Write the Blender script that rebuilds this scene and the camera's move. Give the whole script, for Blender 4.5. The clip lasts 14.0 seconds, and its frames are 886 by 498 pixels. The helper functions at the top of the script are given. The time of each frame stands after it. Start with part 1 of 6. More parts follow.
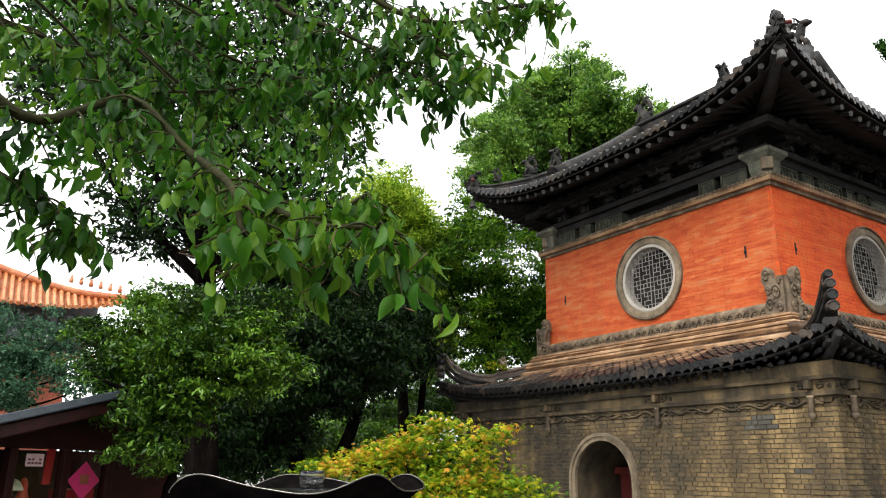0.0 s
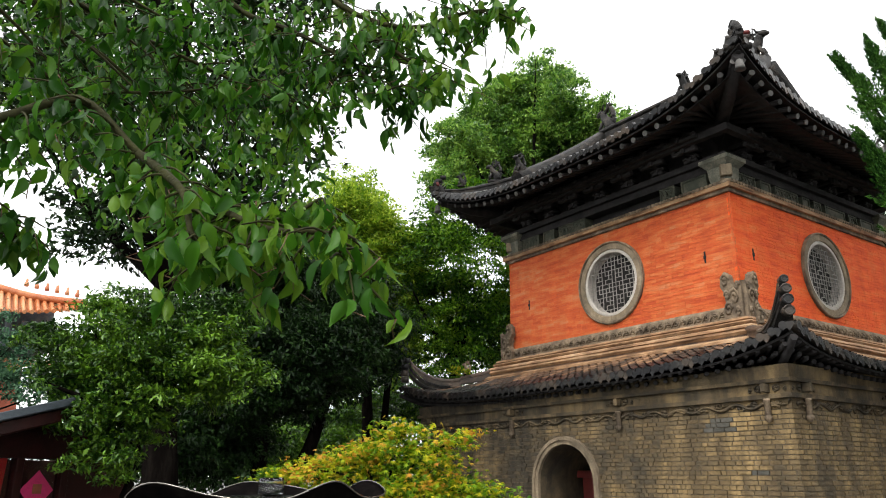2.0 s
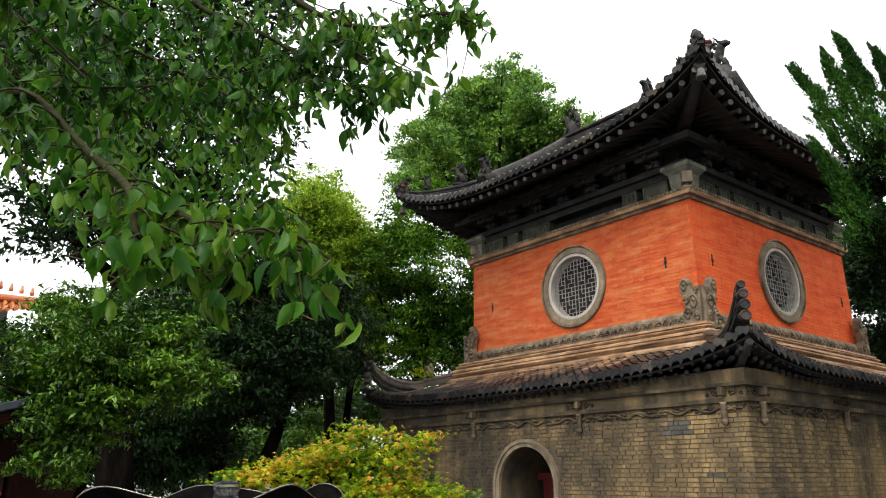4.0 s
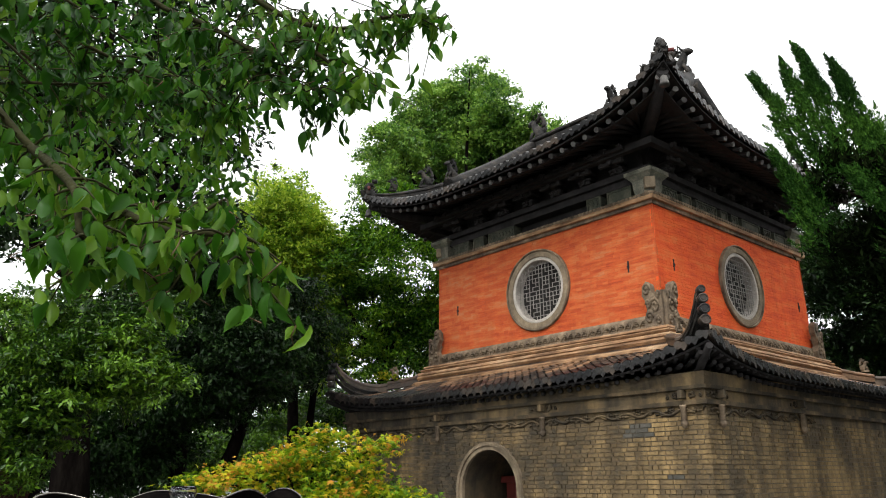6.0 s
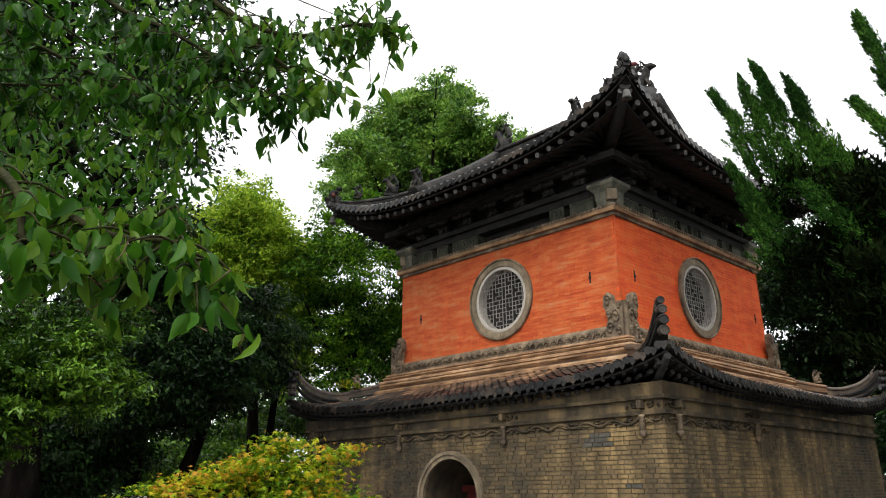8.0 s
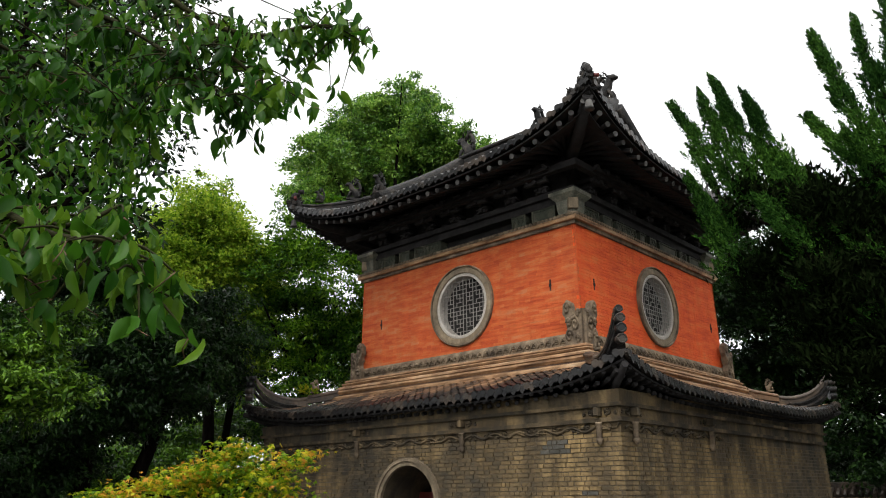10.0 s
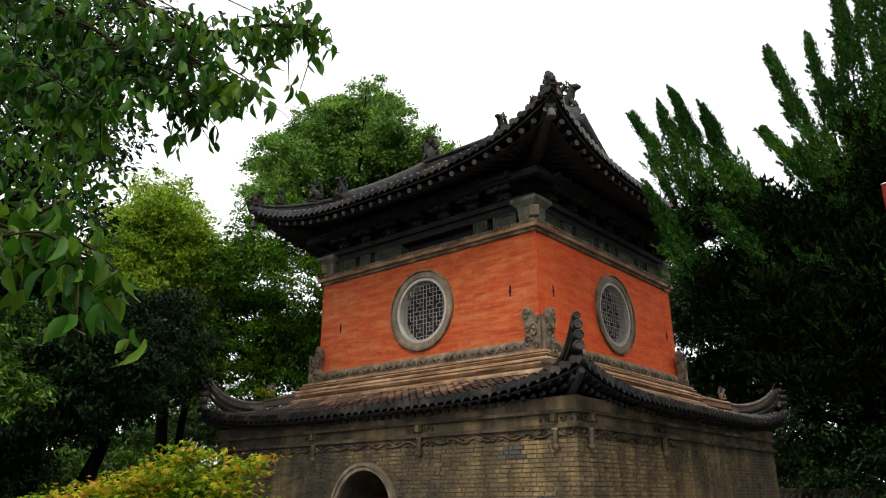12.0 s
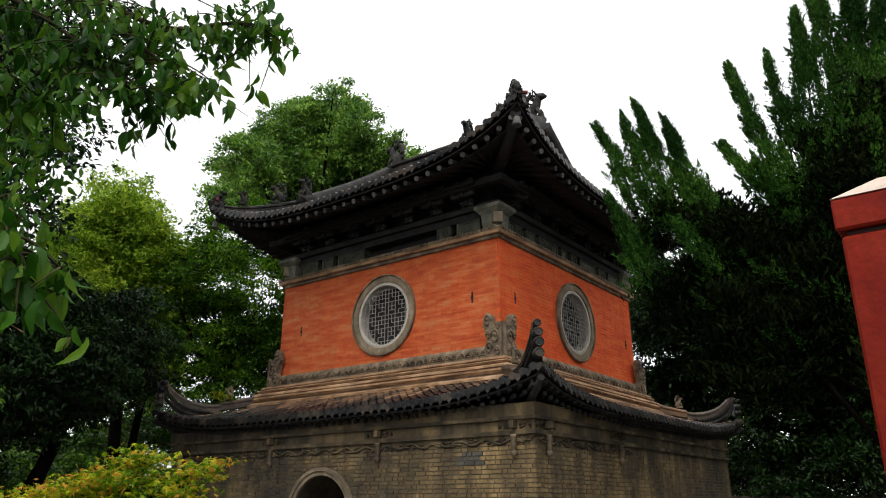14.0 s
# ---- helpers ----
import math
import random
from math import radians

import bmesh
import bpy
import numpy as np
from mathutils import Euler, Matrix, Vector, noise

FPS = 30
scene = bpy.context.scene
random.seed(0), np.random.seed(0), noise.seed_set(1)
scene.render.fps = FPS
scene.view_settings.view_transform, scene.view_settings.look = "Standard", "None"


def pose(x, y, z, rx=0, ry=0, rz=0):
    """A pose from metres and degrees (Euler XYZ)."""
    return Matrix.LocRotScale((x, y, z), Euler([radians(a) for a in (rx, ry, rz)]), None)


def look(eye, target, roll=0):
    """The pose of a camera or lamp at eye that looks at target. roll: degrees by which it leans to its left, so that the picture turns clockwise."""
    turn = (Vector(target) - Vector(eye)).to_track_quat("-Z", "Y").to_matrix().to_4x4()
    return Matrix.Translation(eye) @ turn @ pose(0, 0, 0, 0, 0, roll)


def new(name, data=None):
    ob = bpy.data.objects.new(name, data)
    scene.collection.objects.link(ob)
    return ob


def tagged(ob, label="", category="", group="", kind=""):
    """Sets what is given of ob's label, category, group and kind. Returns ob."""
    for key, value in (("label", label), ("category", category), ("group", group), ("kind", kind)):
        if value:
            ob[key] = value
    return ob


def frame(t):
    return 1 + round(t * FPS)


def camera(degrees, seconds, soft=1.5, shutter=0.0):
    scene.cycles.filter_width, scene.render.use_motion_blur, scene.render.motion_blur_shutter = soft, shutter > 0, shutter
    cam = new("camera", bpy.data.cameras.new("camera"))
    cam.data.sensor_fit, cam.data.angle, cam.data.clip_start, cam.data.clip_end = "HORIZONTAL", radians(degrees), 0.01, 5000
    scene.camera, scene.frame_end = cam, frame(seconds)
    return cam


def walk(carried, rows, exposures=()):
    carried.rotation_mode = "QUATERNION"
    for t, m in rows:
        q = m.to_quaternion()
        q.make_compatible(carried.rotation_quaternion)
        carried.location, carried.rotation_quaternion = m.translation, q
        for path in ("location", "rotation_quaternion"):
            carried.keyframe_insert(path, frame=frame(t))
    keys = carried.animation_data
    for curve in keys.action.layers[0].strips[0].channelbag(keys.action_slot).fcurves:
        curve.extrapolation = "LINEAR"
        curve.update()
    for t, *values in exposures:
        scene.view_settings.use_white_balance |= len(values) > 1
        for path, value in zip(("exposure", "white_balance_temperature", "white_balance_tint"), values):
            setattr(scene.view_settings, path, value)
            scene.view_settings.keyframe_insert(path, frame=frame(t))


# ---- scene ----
cam = camera(61.6, 14.0, soft=1.05)
PATH = [
    (0, (5.095, -9.013, 1.683), (3.486, -7.968, 2.25), 0.6),
    (0.5, (5.102, -9.009, 1.68), (3.504, -7.947, 2.247), 0.4),
    (1, (5.098, -9.001, 1.683), (3.513, -7.921, 2.25), 0.3),
    (1.5, (5.099, -8.994, 1.686), (3.529, -7.895, 2.259), 0.1),
    (2, (5.102, -8.988, 1.687), (3.548, -7.869, 2.266), -0.0),
    (2.5, (5.104, -8.98, 1.69), (3.565, -7.841, 2.269), -0.1),
    (3, (5.106, -8.973, 1.691), (3.582, -7.815, 2.271), -0.1),
    (5.5, (5.121, -8.939, 1.694), (3.667, -7.699, 2.284), -0.3),
    (6, (5.124, -8.933, 1.695), (3.686, -7.675, 2.286), -0.4),
    (6.5, (5.133, -8.932, 1.694), (3.709, -7.658, 2.286), -0.3),
    (7, (5.136, -8.927, 1.694), (3.732, -7.635, 2.292), -0.4),
    (7.5, (5.138, -8.921, 1.698), (3.751, -7.614, 2.304), -0.4),
    (8, (5.148, -8.916, 1.696), (3.778, -7.594, 2.308), -0.5),
    (10.5, (5.15, -8.883, 1.703), (3.873, -7.479, 2.332), -0.4),
    (11, (5.158, -8.879, 1.701), (3.899, -7.46, 2.333), -0.4),
    (11.5, (5.159, -8.874, 1.7), (3.92, -7.437, 2.333), -0.4),
    (12, (5.162, -8.868, 1.702), (3.945, -7.415, 2.339), -0.3),
    (12.5, (5.168, -8.867, 1.699), (3.969, -7.4, 2.34), -0.3),
    (13, (5.171, -8.861, 1.701), (3.993, -7.379, 2.346), -0.2),
    (13.5, (5.176, -8.859, 1.698), (4.016, -7.364, 2.347), -0.1),
    (14, (5.18, -8.852, 1.699), (4.04, -7.343, 2.35), -0.0),
]
walk(cam, [(t, look(eye, target, roll)) for t, eye, target, roll in PATH],
     exposures=[(0.0, 1.30), (3.0, 1.18), (7.5, 0.95), (11.0, 0.65), (14.0, 0.45)])

# ---------------------------------------------------------------- light
world = bpy.data.worlds.new("overcast_sky")
scene.world = world
world.use_nodes = True
wn, wl = world.node_tree.nodes, world.node_tree.links
wn.clear()
sky = wn.new("ShaderNodeTexSky")
sky.sky_type, sky.sun_disc = "NISHITA", False
SUN_EL, SUN_AZ = 58.0, 20.0
sky.sun_elevation, sky.sun_rotation = radians(SUN_EL), radians(SUN_AZ)
sky.air_density, sky.dust_density = 1.0, 4.0
veil = wn.new("ShaderNodeMixRGB")            # cloud layer over the clear sky
veil.inputs[0].default_value = 0.93
veil.inputs[2].default_value = (10.0, 10.1, 10.1, 1)
back = wn.new("ShaderNodeBackground")
back.inputs[1].default_value = 0.1
wout = wn.new("ShaderNodeOutputWorld")
wl.new(sky.outputs[0], veil.inputs[1]); wl.new(veil.outputs[0], back.inputs[0]); wl.new(back.outputs[0], wout.inputs[0])
sun = new("sun", bpy.data.lights.new("sun", "SUN"))
sun.data.energy, sun.data.angle, sun.data.color = 1.2, radians(25), (1.0, 0.96, 0.9)
sun.matrix_world = look((12, -30, 40), (0, 0, 0))

# ---------------------------------------------------------------- materials
def material(name, colours, scale=3.0, fine=40.0, rough=0.7, bump=0.3, metal=0.0, vary=0.0, stretch=(1, 1, 1), streak=0.0, spec=0.5, island=False, drift=None):
    """Colours blended by a broad noise, with a fine grain, per-piece variation and a fine relief."""
    m = bpy.data.materials.new(name)
    m.use_nodes = True
    n, l = m.node_tree.nodes, m.node_tree.links
    bsdf = n["Principled BSDF"]
    bsdf.inputs["Metallic"].default_value = metal
    bsdf.inputs["Specular IOR Level"].default_value = spec
    place = n.new("ShaderNodeNewGeometry").outputs["Position"]
    mp = n.new("ShaderNodeMapping"); mp.inputs["Scale"].default_value = stretch
    l.new(place, mp.inputs[0])
    big = n.new("ShaderNodeTexNoise"); big.inputs["Scale"].default_value = scale; big.inputs["Detail"].default_value = 6
    big.inputs["Roughness"].default_value = 0.65
    l.new(mp.outputs[0], big.inputs[0])
    ramp = n.new("ShaderNodeValToRGB")
    el = ramp.color_ramp.elements
    el[0].position, el[1].position = 0.32, 0.68
    el[0].color, el[1].color = (*colours[0], 1), (*colours[-1], 1)
    for i, c in enumerate(colours[1:-1]):
        e = el.new(0.32 + 0.36 * (i + 1) / (len(colours) - 1)); e.color = (*c, 1)
    small = n.new("ShaderNodeTexNoise"); small.inputs["Scale"].default_value = fine; small.inputs["Detail"].default_value = 4
    l.new(mp.outputs[0], small.inputs[0])
    fac = big.outputs[0]
    if drift:                                 # tone drifts along the wall: weathering in x, tree shade painted in y
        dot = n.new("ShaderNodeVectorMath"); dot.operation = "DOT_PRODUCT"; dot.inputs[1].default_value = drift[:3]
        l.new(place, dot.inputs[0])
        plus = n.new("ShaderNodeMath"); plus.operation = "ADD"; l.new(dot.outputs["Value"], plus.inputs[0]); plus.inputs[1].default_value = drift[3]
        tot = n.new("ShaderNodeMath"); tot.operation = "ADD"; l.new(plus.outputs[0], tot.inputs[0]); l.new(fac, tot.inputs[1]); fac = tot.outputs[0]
    if vary:
        src = n.new("ShaderNodeNewGeometry").outputs["Random Per Island"] if island else n.new("ShaderNodeObjectInfo").outputs["Random"]
        add = n.new("ShaderNodeMath"); add.operation = "MULTIPLY_ADD"
        l.new(src, add.inputs[0]); add.inputs[1].default_value = vary
        sub = n.new("ShaderNodeMath"); sub.operation = "SUBTRACT"; sub.inputs[1].default_value = vary / 2
        l.new(fac, sub.inputs[0]); l.new(sub.outputs[0], add.inputs[2]); fac = add.outputs[0]
    l.new(fac, ramp.inputs[0])
    shade = n.new("ShaderNodeMixRGB"); shade.blend_type = "OVERLAY"; shade.inputs[0].default_value = 0.35
    l.new(ramp.outputs[0], shade.inputs[1]); l.new(small.outputs[0], shade.inputs[2])
    colour = shade.outputs[0]
    if streak:                                # weather stains running down
        sm = n.new("ShaderNodeMapping"); sm.inputs["Scale"].default_value = (2.2, 2.2, 0.25)
        l.new(place, sm.inputs[0])
        st = n.new("ShaderNodeTexNoise"); st.inputs["Scale"].default_value = 2.0; st.inputs["Detail"].default_value = 5
        l.new(sm.outputs[0], st.inputs[0])
        sr = n.new("ShaderNodeValToRGB"); sr.color_ramp.elements[0].position, sr.color_ramp.elements[1].position = 0.42, 0.6
        sr.color_ramp.elements[0].color = (1 - streak,) * 3 + (1,); sr.color_ramp.elements[1].color = (1, 1, 1, 1)
        l.new(st.outputs[0], sr.inputs[0])
        mu = n.new("ShaderNodeMixRGB"); mu.blend_type = "MULTIPLY"; mu.inputs[0].default_value = 1.0
        l.new(colour, mu.inputs[1]); l.new(sr.outputs[0], mu.inputs[2]); colour = mu.outputs[0]
    l.new(colour, bsdf.inputs["Base Color"])
    rr = n.new("ShaderNodeMapRange"); rr.inputs[3].default_value = max(0.05, rough - 0.15); rr.inputs[4].default_value = min(1, rough + 0.15)
    l.new(small.outputs[0], rr.inputs[0]); l.new(rr.outputs[0], bsdf.inputs["Roughness"])
    if bump:
        bp = n.new("ShaderNodeBump"); bp.inputs["Strength"].default_value = bump; bp.inputs["Distance"].default_value = 0.02
        l.new(small.outputs[0], bp.inputs["Height"]); l.new(bp.outputs[0], bsdf.inputs["Normal"])
    return m


def leaf_material(name, colours, rough=0.42, through_light=0.35, vary=0.5, gloss=0.16):
    """Leaves: colour varies leaf by leaf and over the crown; some light passes through."""
    m = bpy.data.materials.new(name)
    m.use_nodes = True
    n, l = m.node_tree.nodes, m.node_tree.links
    bsdf, out = n["Principled BSDF"], n["Material Output"]
    geo = n.new("ShaderNodeNewGeometry")
    big = n.new("ShaderNodeTexNoise"); big.inputs["Scale"].default_value = 0.9; big.inputs["Detail"].default_value = 3
    l.new(geo.outputs["Position"], big.inputs[0])
    mix = n.new("ShaderNodeMath"); mix.operation = "MULTIPLY_ADD"; mix.inputs[1].default_value = vary
    sub = n.new("ShaderNodeMath"); sub.operation = "SUBTRACT"; sub.inputs[1].default_value = vary / 2
    oi = n.new("ShaderNodeObjectInfo")
    both = n.new("ShaderNodeMath"); both.operation = "ADD"
    wrap = n.new("ShaderNodeMath"); wrap.operation = "FRACT"
    l.new(geo.outputs["Random Per Island"], both.inputs[0]); l.new(oi.outputs["Random"], both.inputs[1]); l.new(both.outputs[0], wrap.inputs[0])
    l.new(big.outputs[0], sub.inputs[0]); l.new(wrap.outputs[0], mix.inputs[0]); l.new(sub.outputs[0], mix.inputs[2])
    ramp = n.new("ShaderNodeValToRGB")
    el = ramp.color_ramp.elements
    el[0].position, el[1].position = 0.25, 0.75
    el[0].color, el[1].color = (*colours[0], 1), (*colours[-1], 1)
    for i, c in enumerate(colours[1:-1]):
        e = el.new(0.25 + 0.5 * (i + 1) / (len(colours) - 1)); e.color = (*c, 1)
    l.new(mix.outputs[0], ramp.inputs[0]); l.new(ramp.outputs[0], bsdf.inputs["Base Color"])
    bsdf.inputs["Roughness"].default_value = rough
    bsdf.inputs["Specular IOR Level"].default_value = gloss
    tr = n.new("ShaderNodeBsdfTranslucent"); l.new(ramp.outputs[0], tr.inputs[0])
    ms = n.new("ShaderNodeMixShader"); ms.inputs[0].default_value = through_light
    l.new(bsdf.outputs[0], ms.inputs[1]); l.new(tr.outputs[0], ms.inputs[2]); l.new(ms.outputs[0], out.inputs[0])
    return m


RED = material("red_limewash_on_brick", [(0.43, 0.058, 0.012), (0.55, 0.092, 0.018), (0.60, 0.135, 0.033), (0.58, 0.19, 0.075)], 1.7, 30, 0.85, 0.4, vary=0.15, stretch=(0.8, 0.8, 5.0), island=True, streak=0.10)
# Right wall: more saturated wash, its colour brightened for light that face lacks.
RED_BRIGHTENED = material("brightened_red_limewash_on_brick", [(0.70, 0.072, 0.007), (0.80, 0.098, 0.010), (0.84, 0.125, 0.016), (0.80, 0.16, 0.035)], 1.7, 30, 0.85, 0.4, vary=0.13, stretch=(0.8, 0.8, 5.0), island=True, streak=0.08)
RED_CORE = material("red_mortar", [(0.48, 0.07, 0.018), (0.58, 0.12, 0.035)], 2, 40, 0.9, 0.3)
BRICK_TONES = [(0.050, 0.040, 0.025), (0.115, 0.084, 0.044), (0.215, 0.147, 0.066), (0.34, 0.232, 0.100)]
# Drift: weathered grey towards -x; the right face's tree shade is put in along y.
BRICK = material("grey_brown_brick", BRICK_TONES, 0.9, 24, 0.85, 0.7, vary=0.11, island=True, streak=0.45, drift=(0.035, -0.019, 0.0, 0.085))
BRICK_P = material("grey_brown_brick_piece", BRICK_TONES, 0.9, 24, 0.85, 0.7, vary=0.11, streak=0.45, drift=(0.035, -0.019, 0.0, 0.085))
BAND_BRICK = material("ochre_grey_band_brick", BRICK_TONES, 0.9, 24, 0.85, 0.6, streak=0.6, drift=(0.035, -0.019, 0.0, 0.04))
SLATE = material("slate_blue_brick", [(0.055, 0.052, 0.042), (0.095, 0.09, 0.075)], 3, 24, 0.85, 0.5, vary=0.3)
MORTAR = material("grey_mortar", [(0.075, 0.060, 0.042), (0.16, 0.125, 0.085)], 1.2, 50, 0.95, 0.4)
STONE = material("carved_grey_stone", [(0.09, 0.066, 0.045), (0.21, 0.155, 0.10), (0.37, 0.28, 0.185)], 3.5, 35, 0.85, 0.5, streak=0.4)
# Stone under the lower eave: grime, plus the eave's shade put into its colour.
ENTAB = material("grimy_eave_shaded_stone", [(0.022, 0.017, 0.010), (0.095, 0.070, 0.038), (0.29, 0.20, 0.10)], 1.5, 35, 0.85, 0.5, streak=0.6)
RING = material("tan_ring_stone", [(0.13, 0.10, 0.065), (0.24, 0.185, 0.12), (0.36, 0.28, 0.185)], 3.0, 35, 0.85, 0.5, streak=0.3)
PALE = material("pale_weathered_stone", [(0.14, 0.072, 0.034), (0.31, 0.17, 0.082), (0.46, 0.275, 0.145), (0.52, 0.36, 0.22)], 2.4, 35, 0.8, 0.6, stretch=(0.6, 0.6, 5.0), streak=0.35)
TILE = material("dark_wet_roof_tile", [(0.010, 0.010, 0.011), (0.022, 0.021, 0.020), (0.065, 0.05, 0.038)], 1.6, 30, 0.36, 0.5, vary=0.35, spec=0.3)
RIDGE = material("dull_dark_ridge_tile", [(0.008, 0.008, 0.008), (0.018, 0.017, 0.016), (0.055, 0.045, 0.036)], 5, 40, 0.6, 0.7, spec=0.2)
RUST = material("lichened_roof_tile", [(0.05, 0.035, 0.025), (0.14, 0.08, 0.045), (0.26, 0.15, 0.08)], 1.8, 30, 0.6, 0.4, vary=0.4)
RUST_DARK = material("grimy_horn_tile", [(0.028, 0.022, 0.018), (0.075, 0.055, 0.04), (0.16, 0.115, 0.075)], 3, 30, 0.6, 0.4)
BLOCK = material("greenish_grey_block", [(0.06, 0.062, 0.045), (0.12, 0.12, 0.09), (0.22, 0.20, 0.15)], 5, 40, 0.8, 0.3)
TIMBER = material("blackened_timber", [(0.017, 0.016, 0.016), (0.028, 0.026, 0.026), (0.042, 0.039, 0.038)], 4, 40, 0.9, 0.2, spec=0.15)
PAINTED = material("faded_painted_timber", [(0.022, 0.026, 0.017), (0.048, 0.052, 0.034), (0.095, 0.09, 0.062)], 5, 40, 0.8, 0.3)
RAFTER_END = material("faded_rafter_end", [(0.03, 0.028, 0.026), (0.11, 0.105, 0.098)], 6, 40, 0.8, 0.2, vary=0.5)
LATTICE = material("pale_lattice", [(0.24, 0.225, 0.21), (0.36, 0.34, 0.31)], 6, 60, 0.7, 0.2)
RIM_STONE = material("pale_grey_rim_stone", [(0.34, 0.31, 0.27), (0.52, 0.48, 0.43)], 4, 40, 0.75, 0.3)
DARK = material("painted_interior_shade", [(0.010, 0.009, 0.008), (0.02, 0.018, 0.016)], 3, 20, 0.9, 0.0)
DOOR_RED = material("dull_red_door", [(0.12, 0.015, 0.012), (0.18, 0.025, 0.02)], 3, 40, 0.6, 0.2)
BARK = material("dark_wet_bark", [(0.0025, 0.002, 0.0018), (0.005, 0.004, 0.0035), (0.013, 0.011, 0.009)], 5, 30, 0.9, 0.9, stretch=(1, 1, 0.3), spec=0.01)
TWIG = material("greenish_twig_bark", [(0.012, 0.012, 0.005), (0.035, 0.036, 0.012)], 12, 60, 0.7, 0.3, spec=0.06)
GROUND = material("stone_paving_ground", [(0.045, 0.042, 0.038), (0.07, 0.066, 0.06), (0.10, 0.094, 0.085)], 0.6, 12, 0.5, 0.4)
POST_RED = material("glossy_red_painted_post", [(0.15, 0.009, 0.003), (0.20, 0.013, 0.005), (0.24, 0.02, 0.008)], 4, 40, 0.6, 0.15, streak=0.35, spec=0.12)
POST_CAP = material("pale_post_cap", [(0.52, 0.40, 0.32), (0.66, 0.54, 0.45)], 6, 40, 0.6, 0.2)
BRONZE = material("wet_dark_bronze", [(0.003, 0.003, 0.003), (0.006, 0.005, 0.005), (0.010, 0.009, 0.008)], 6, 50, 0.4, 0.1, spec=0.0)
GOLD_TILE = material("faded_amber_glazed_tile", [(0.40, 0.115, 0.038), (0.52, 0.19, 0.075), (0.58, 0.27, 0.13)], 2, 20, 0.3, 0.2, vary=0.3)
HALL_WALL = material("grey_blue_painted_eaves", [(0.06, 0.08, 0.10), (0.12, 0.14, 0.16), (0.2, 0.2, 0.2)], 3, 20, 0.8, 0.2)
HALL_RED = material("brick_red_hall_wall", [(0.25, 0.06, 0.03), (0.33, 0.09, 0.05)], 2, 20, 0.8, 0.2)
SHOP_WOOD = material("dark_red_shop_timber", [(0.014, 0.004, 0.0035), (0.032, 0.007, 0.006)], 4, 40, 0.5, 0.2, spec=0.15)
SHOP_ROOF = material("dark_slate_roof_sheet", [(0.045, 0.055, 0.065), (0.08, 0.095, 0.11)], 2, 30, 0.5, 0.2, spec=0.3)

L_NEAR = leaf_material("broad_leaf_green", [(0.007, 0.036, 0.002), (0.019, 0.082, 0.004), (0.043, 0.135, 0.007), (0.10, 0.20, 0.013)], 0.40, 0.45, 0.45, gloss=0.2)
L_STALK = material("brown_leaf_stalk", [(0.05, 0.022, 0.006), (0.10, 0.045, 0.012)], 12, 60, 0.6, 0.1)
L_MID = leaf_material("mid_green_leaf", [(0.012, 0.045, 0.003), (0.05, 0.15, 0.006), (0.18, 0.34, 0.016)], 0.45, 0.34, gloss=0.2)
L_DARK = leaf_material("dark_green_leaf", [(0.004, 0.015, 0.003), (0.009, 0.030, 0.005), (0.028, 0.070, 0.011)], 0.45, 0.15, gloss=0.2)
L_FRESH = leaf_material("fresh_green_leaf", [(0.04, 0.11, 0.016), (0.12, 0.26, 0.036), (0.30, 0.48, 0.075)], 0.36, 0.40, gloss=0.45)
L_LIME = leaf_material("yellow_green_leaf", [(0.06, 0.15, 0.008), (0.22, 0.38, 0.022), (0.48, 0.60, 0.06)], 0.45, 0.48, gloss=0.2)
L_MAPLE = leaf_material("maple_leaf", [(0.045, 0.12, 0.006), (0.14, 0.27, 0.008), (0.30, 0.40, 0.012), (0.52, 0.46, 0.018), (0.60, 0.27, 0.04)], 0.5, 0.4, 0.5)
L_CYP = leaf_material("juniper_green", [(0.006, 0.024, 0.004), (0.020, 0.064, 0.009), (0.07, 0.17, 0.020)], 0.8, 0.10, vary=0.3, gloss=0.05)
# Inner juniper leaves: the plumes' own shade is put into this darker colour.
L_CYP_SHADED = leaf_material("shaded_inner_juniper", [(0.003, 0.005, 0.002), (0.006, 0.012, 0.003), (0.012, 0.018, 0.006)], 0.9, 0.03, vary=0.3, gloss=0.02)
# Blue mixed into this green stands for smoke haze in front of the hall.
L_HAZED = leaf_material("haze_tinted_leaf", [(0.02, 0.06, 0.03), (0.055, 0.14, 0.075), (0.12, 0.24, 0.13)], 0.5, 0.35, gloss=0.2)
L_CAMPHOR = leaf_material("glossy_camphor_leaf", [(0.008, 0.030, 0.003), (0.032, 0.095, 0.006), (0.13, 0.26, 0.016)], 0.38, 0.26, gloss=0.35)

# ---------------------------------------------------------------- mesh helpers
def part(name, bm, mat, parent=None, label=""):
    me = bpy.data.meshes.new(name)
    bm.to_mesh(me); bm.free()
    me.materials.append(mat)
    ob = new(name, me)
    ob.parent = parent
    if label:
        ob["label"] = label
    return ob


def raw(name, verts, faces, mat, parent=None, smooth=False):
    me = bpy.data.meshes.new(name)
    me.from_pydata([tuple(v) for v in verts] if not isinstance(verts, np.ndarray) else verts.tolist(), [], faces)
    me.materials.append(mat)
    if smooth:
        me.polygons.foreach_set("use_smooth", [True] * len(me.polygons))
    ob = new(name, me)
    ob.parent = parent
    return ob


def empty(name, place=(0, 0, 0)):
    ob = new(name)
    ob.location = place
    ob.empty_display_size = 0.2
    return ob


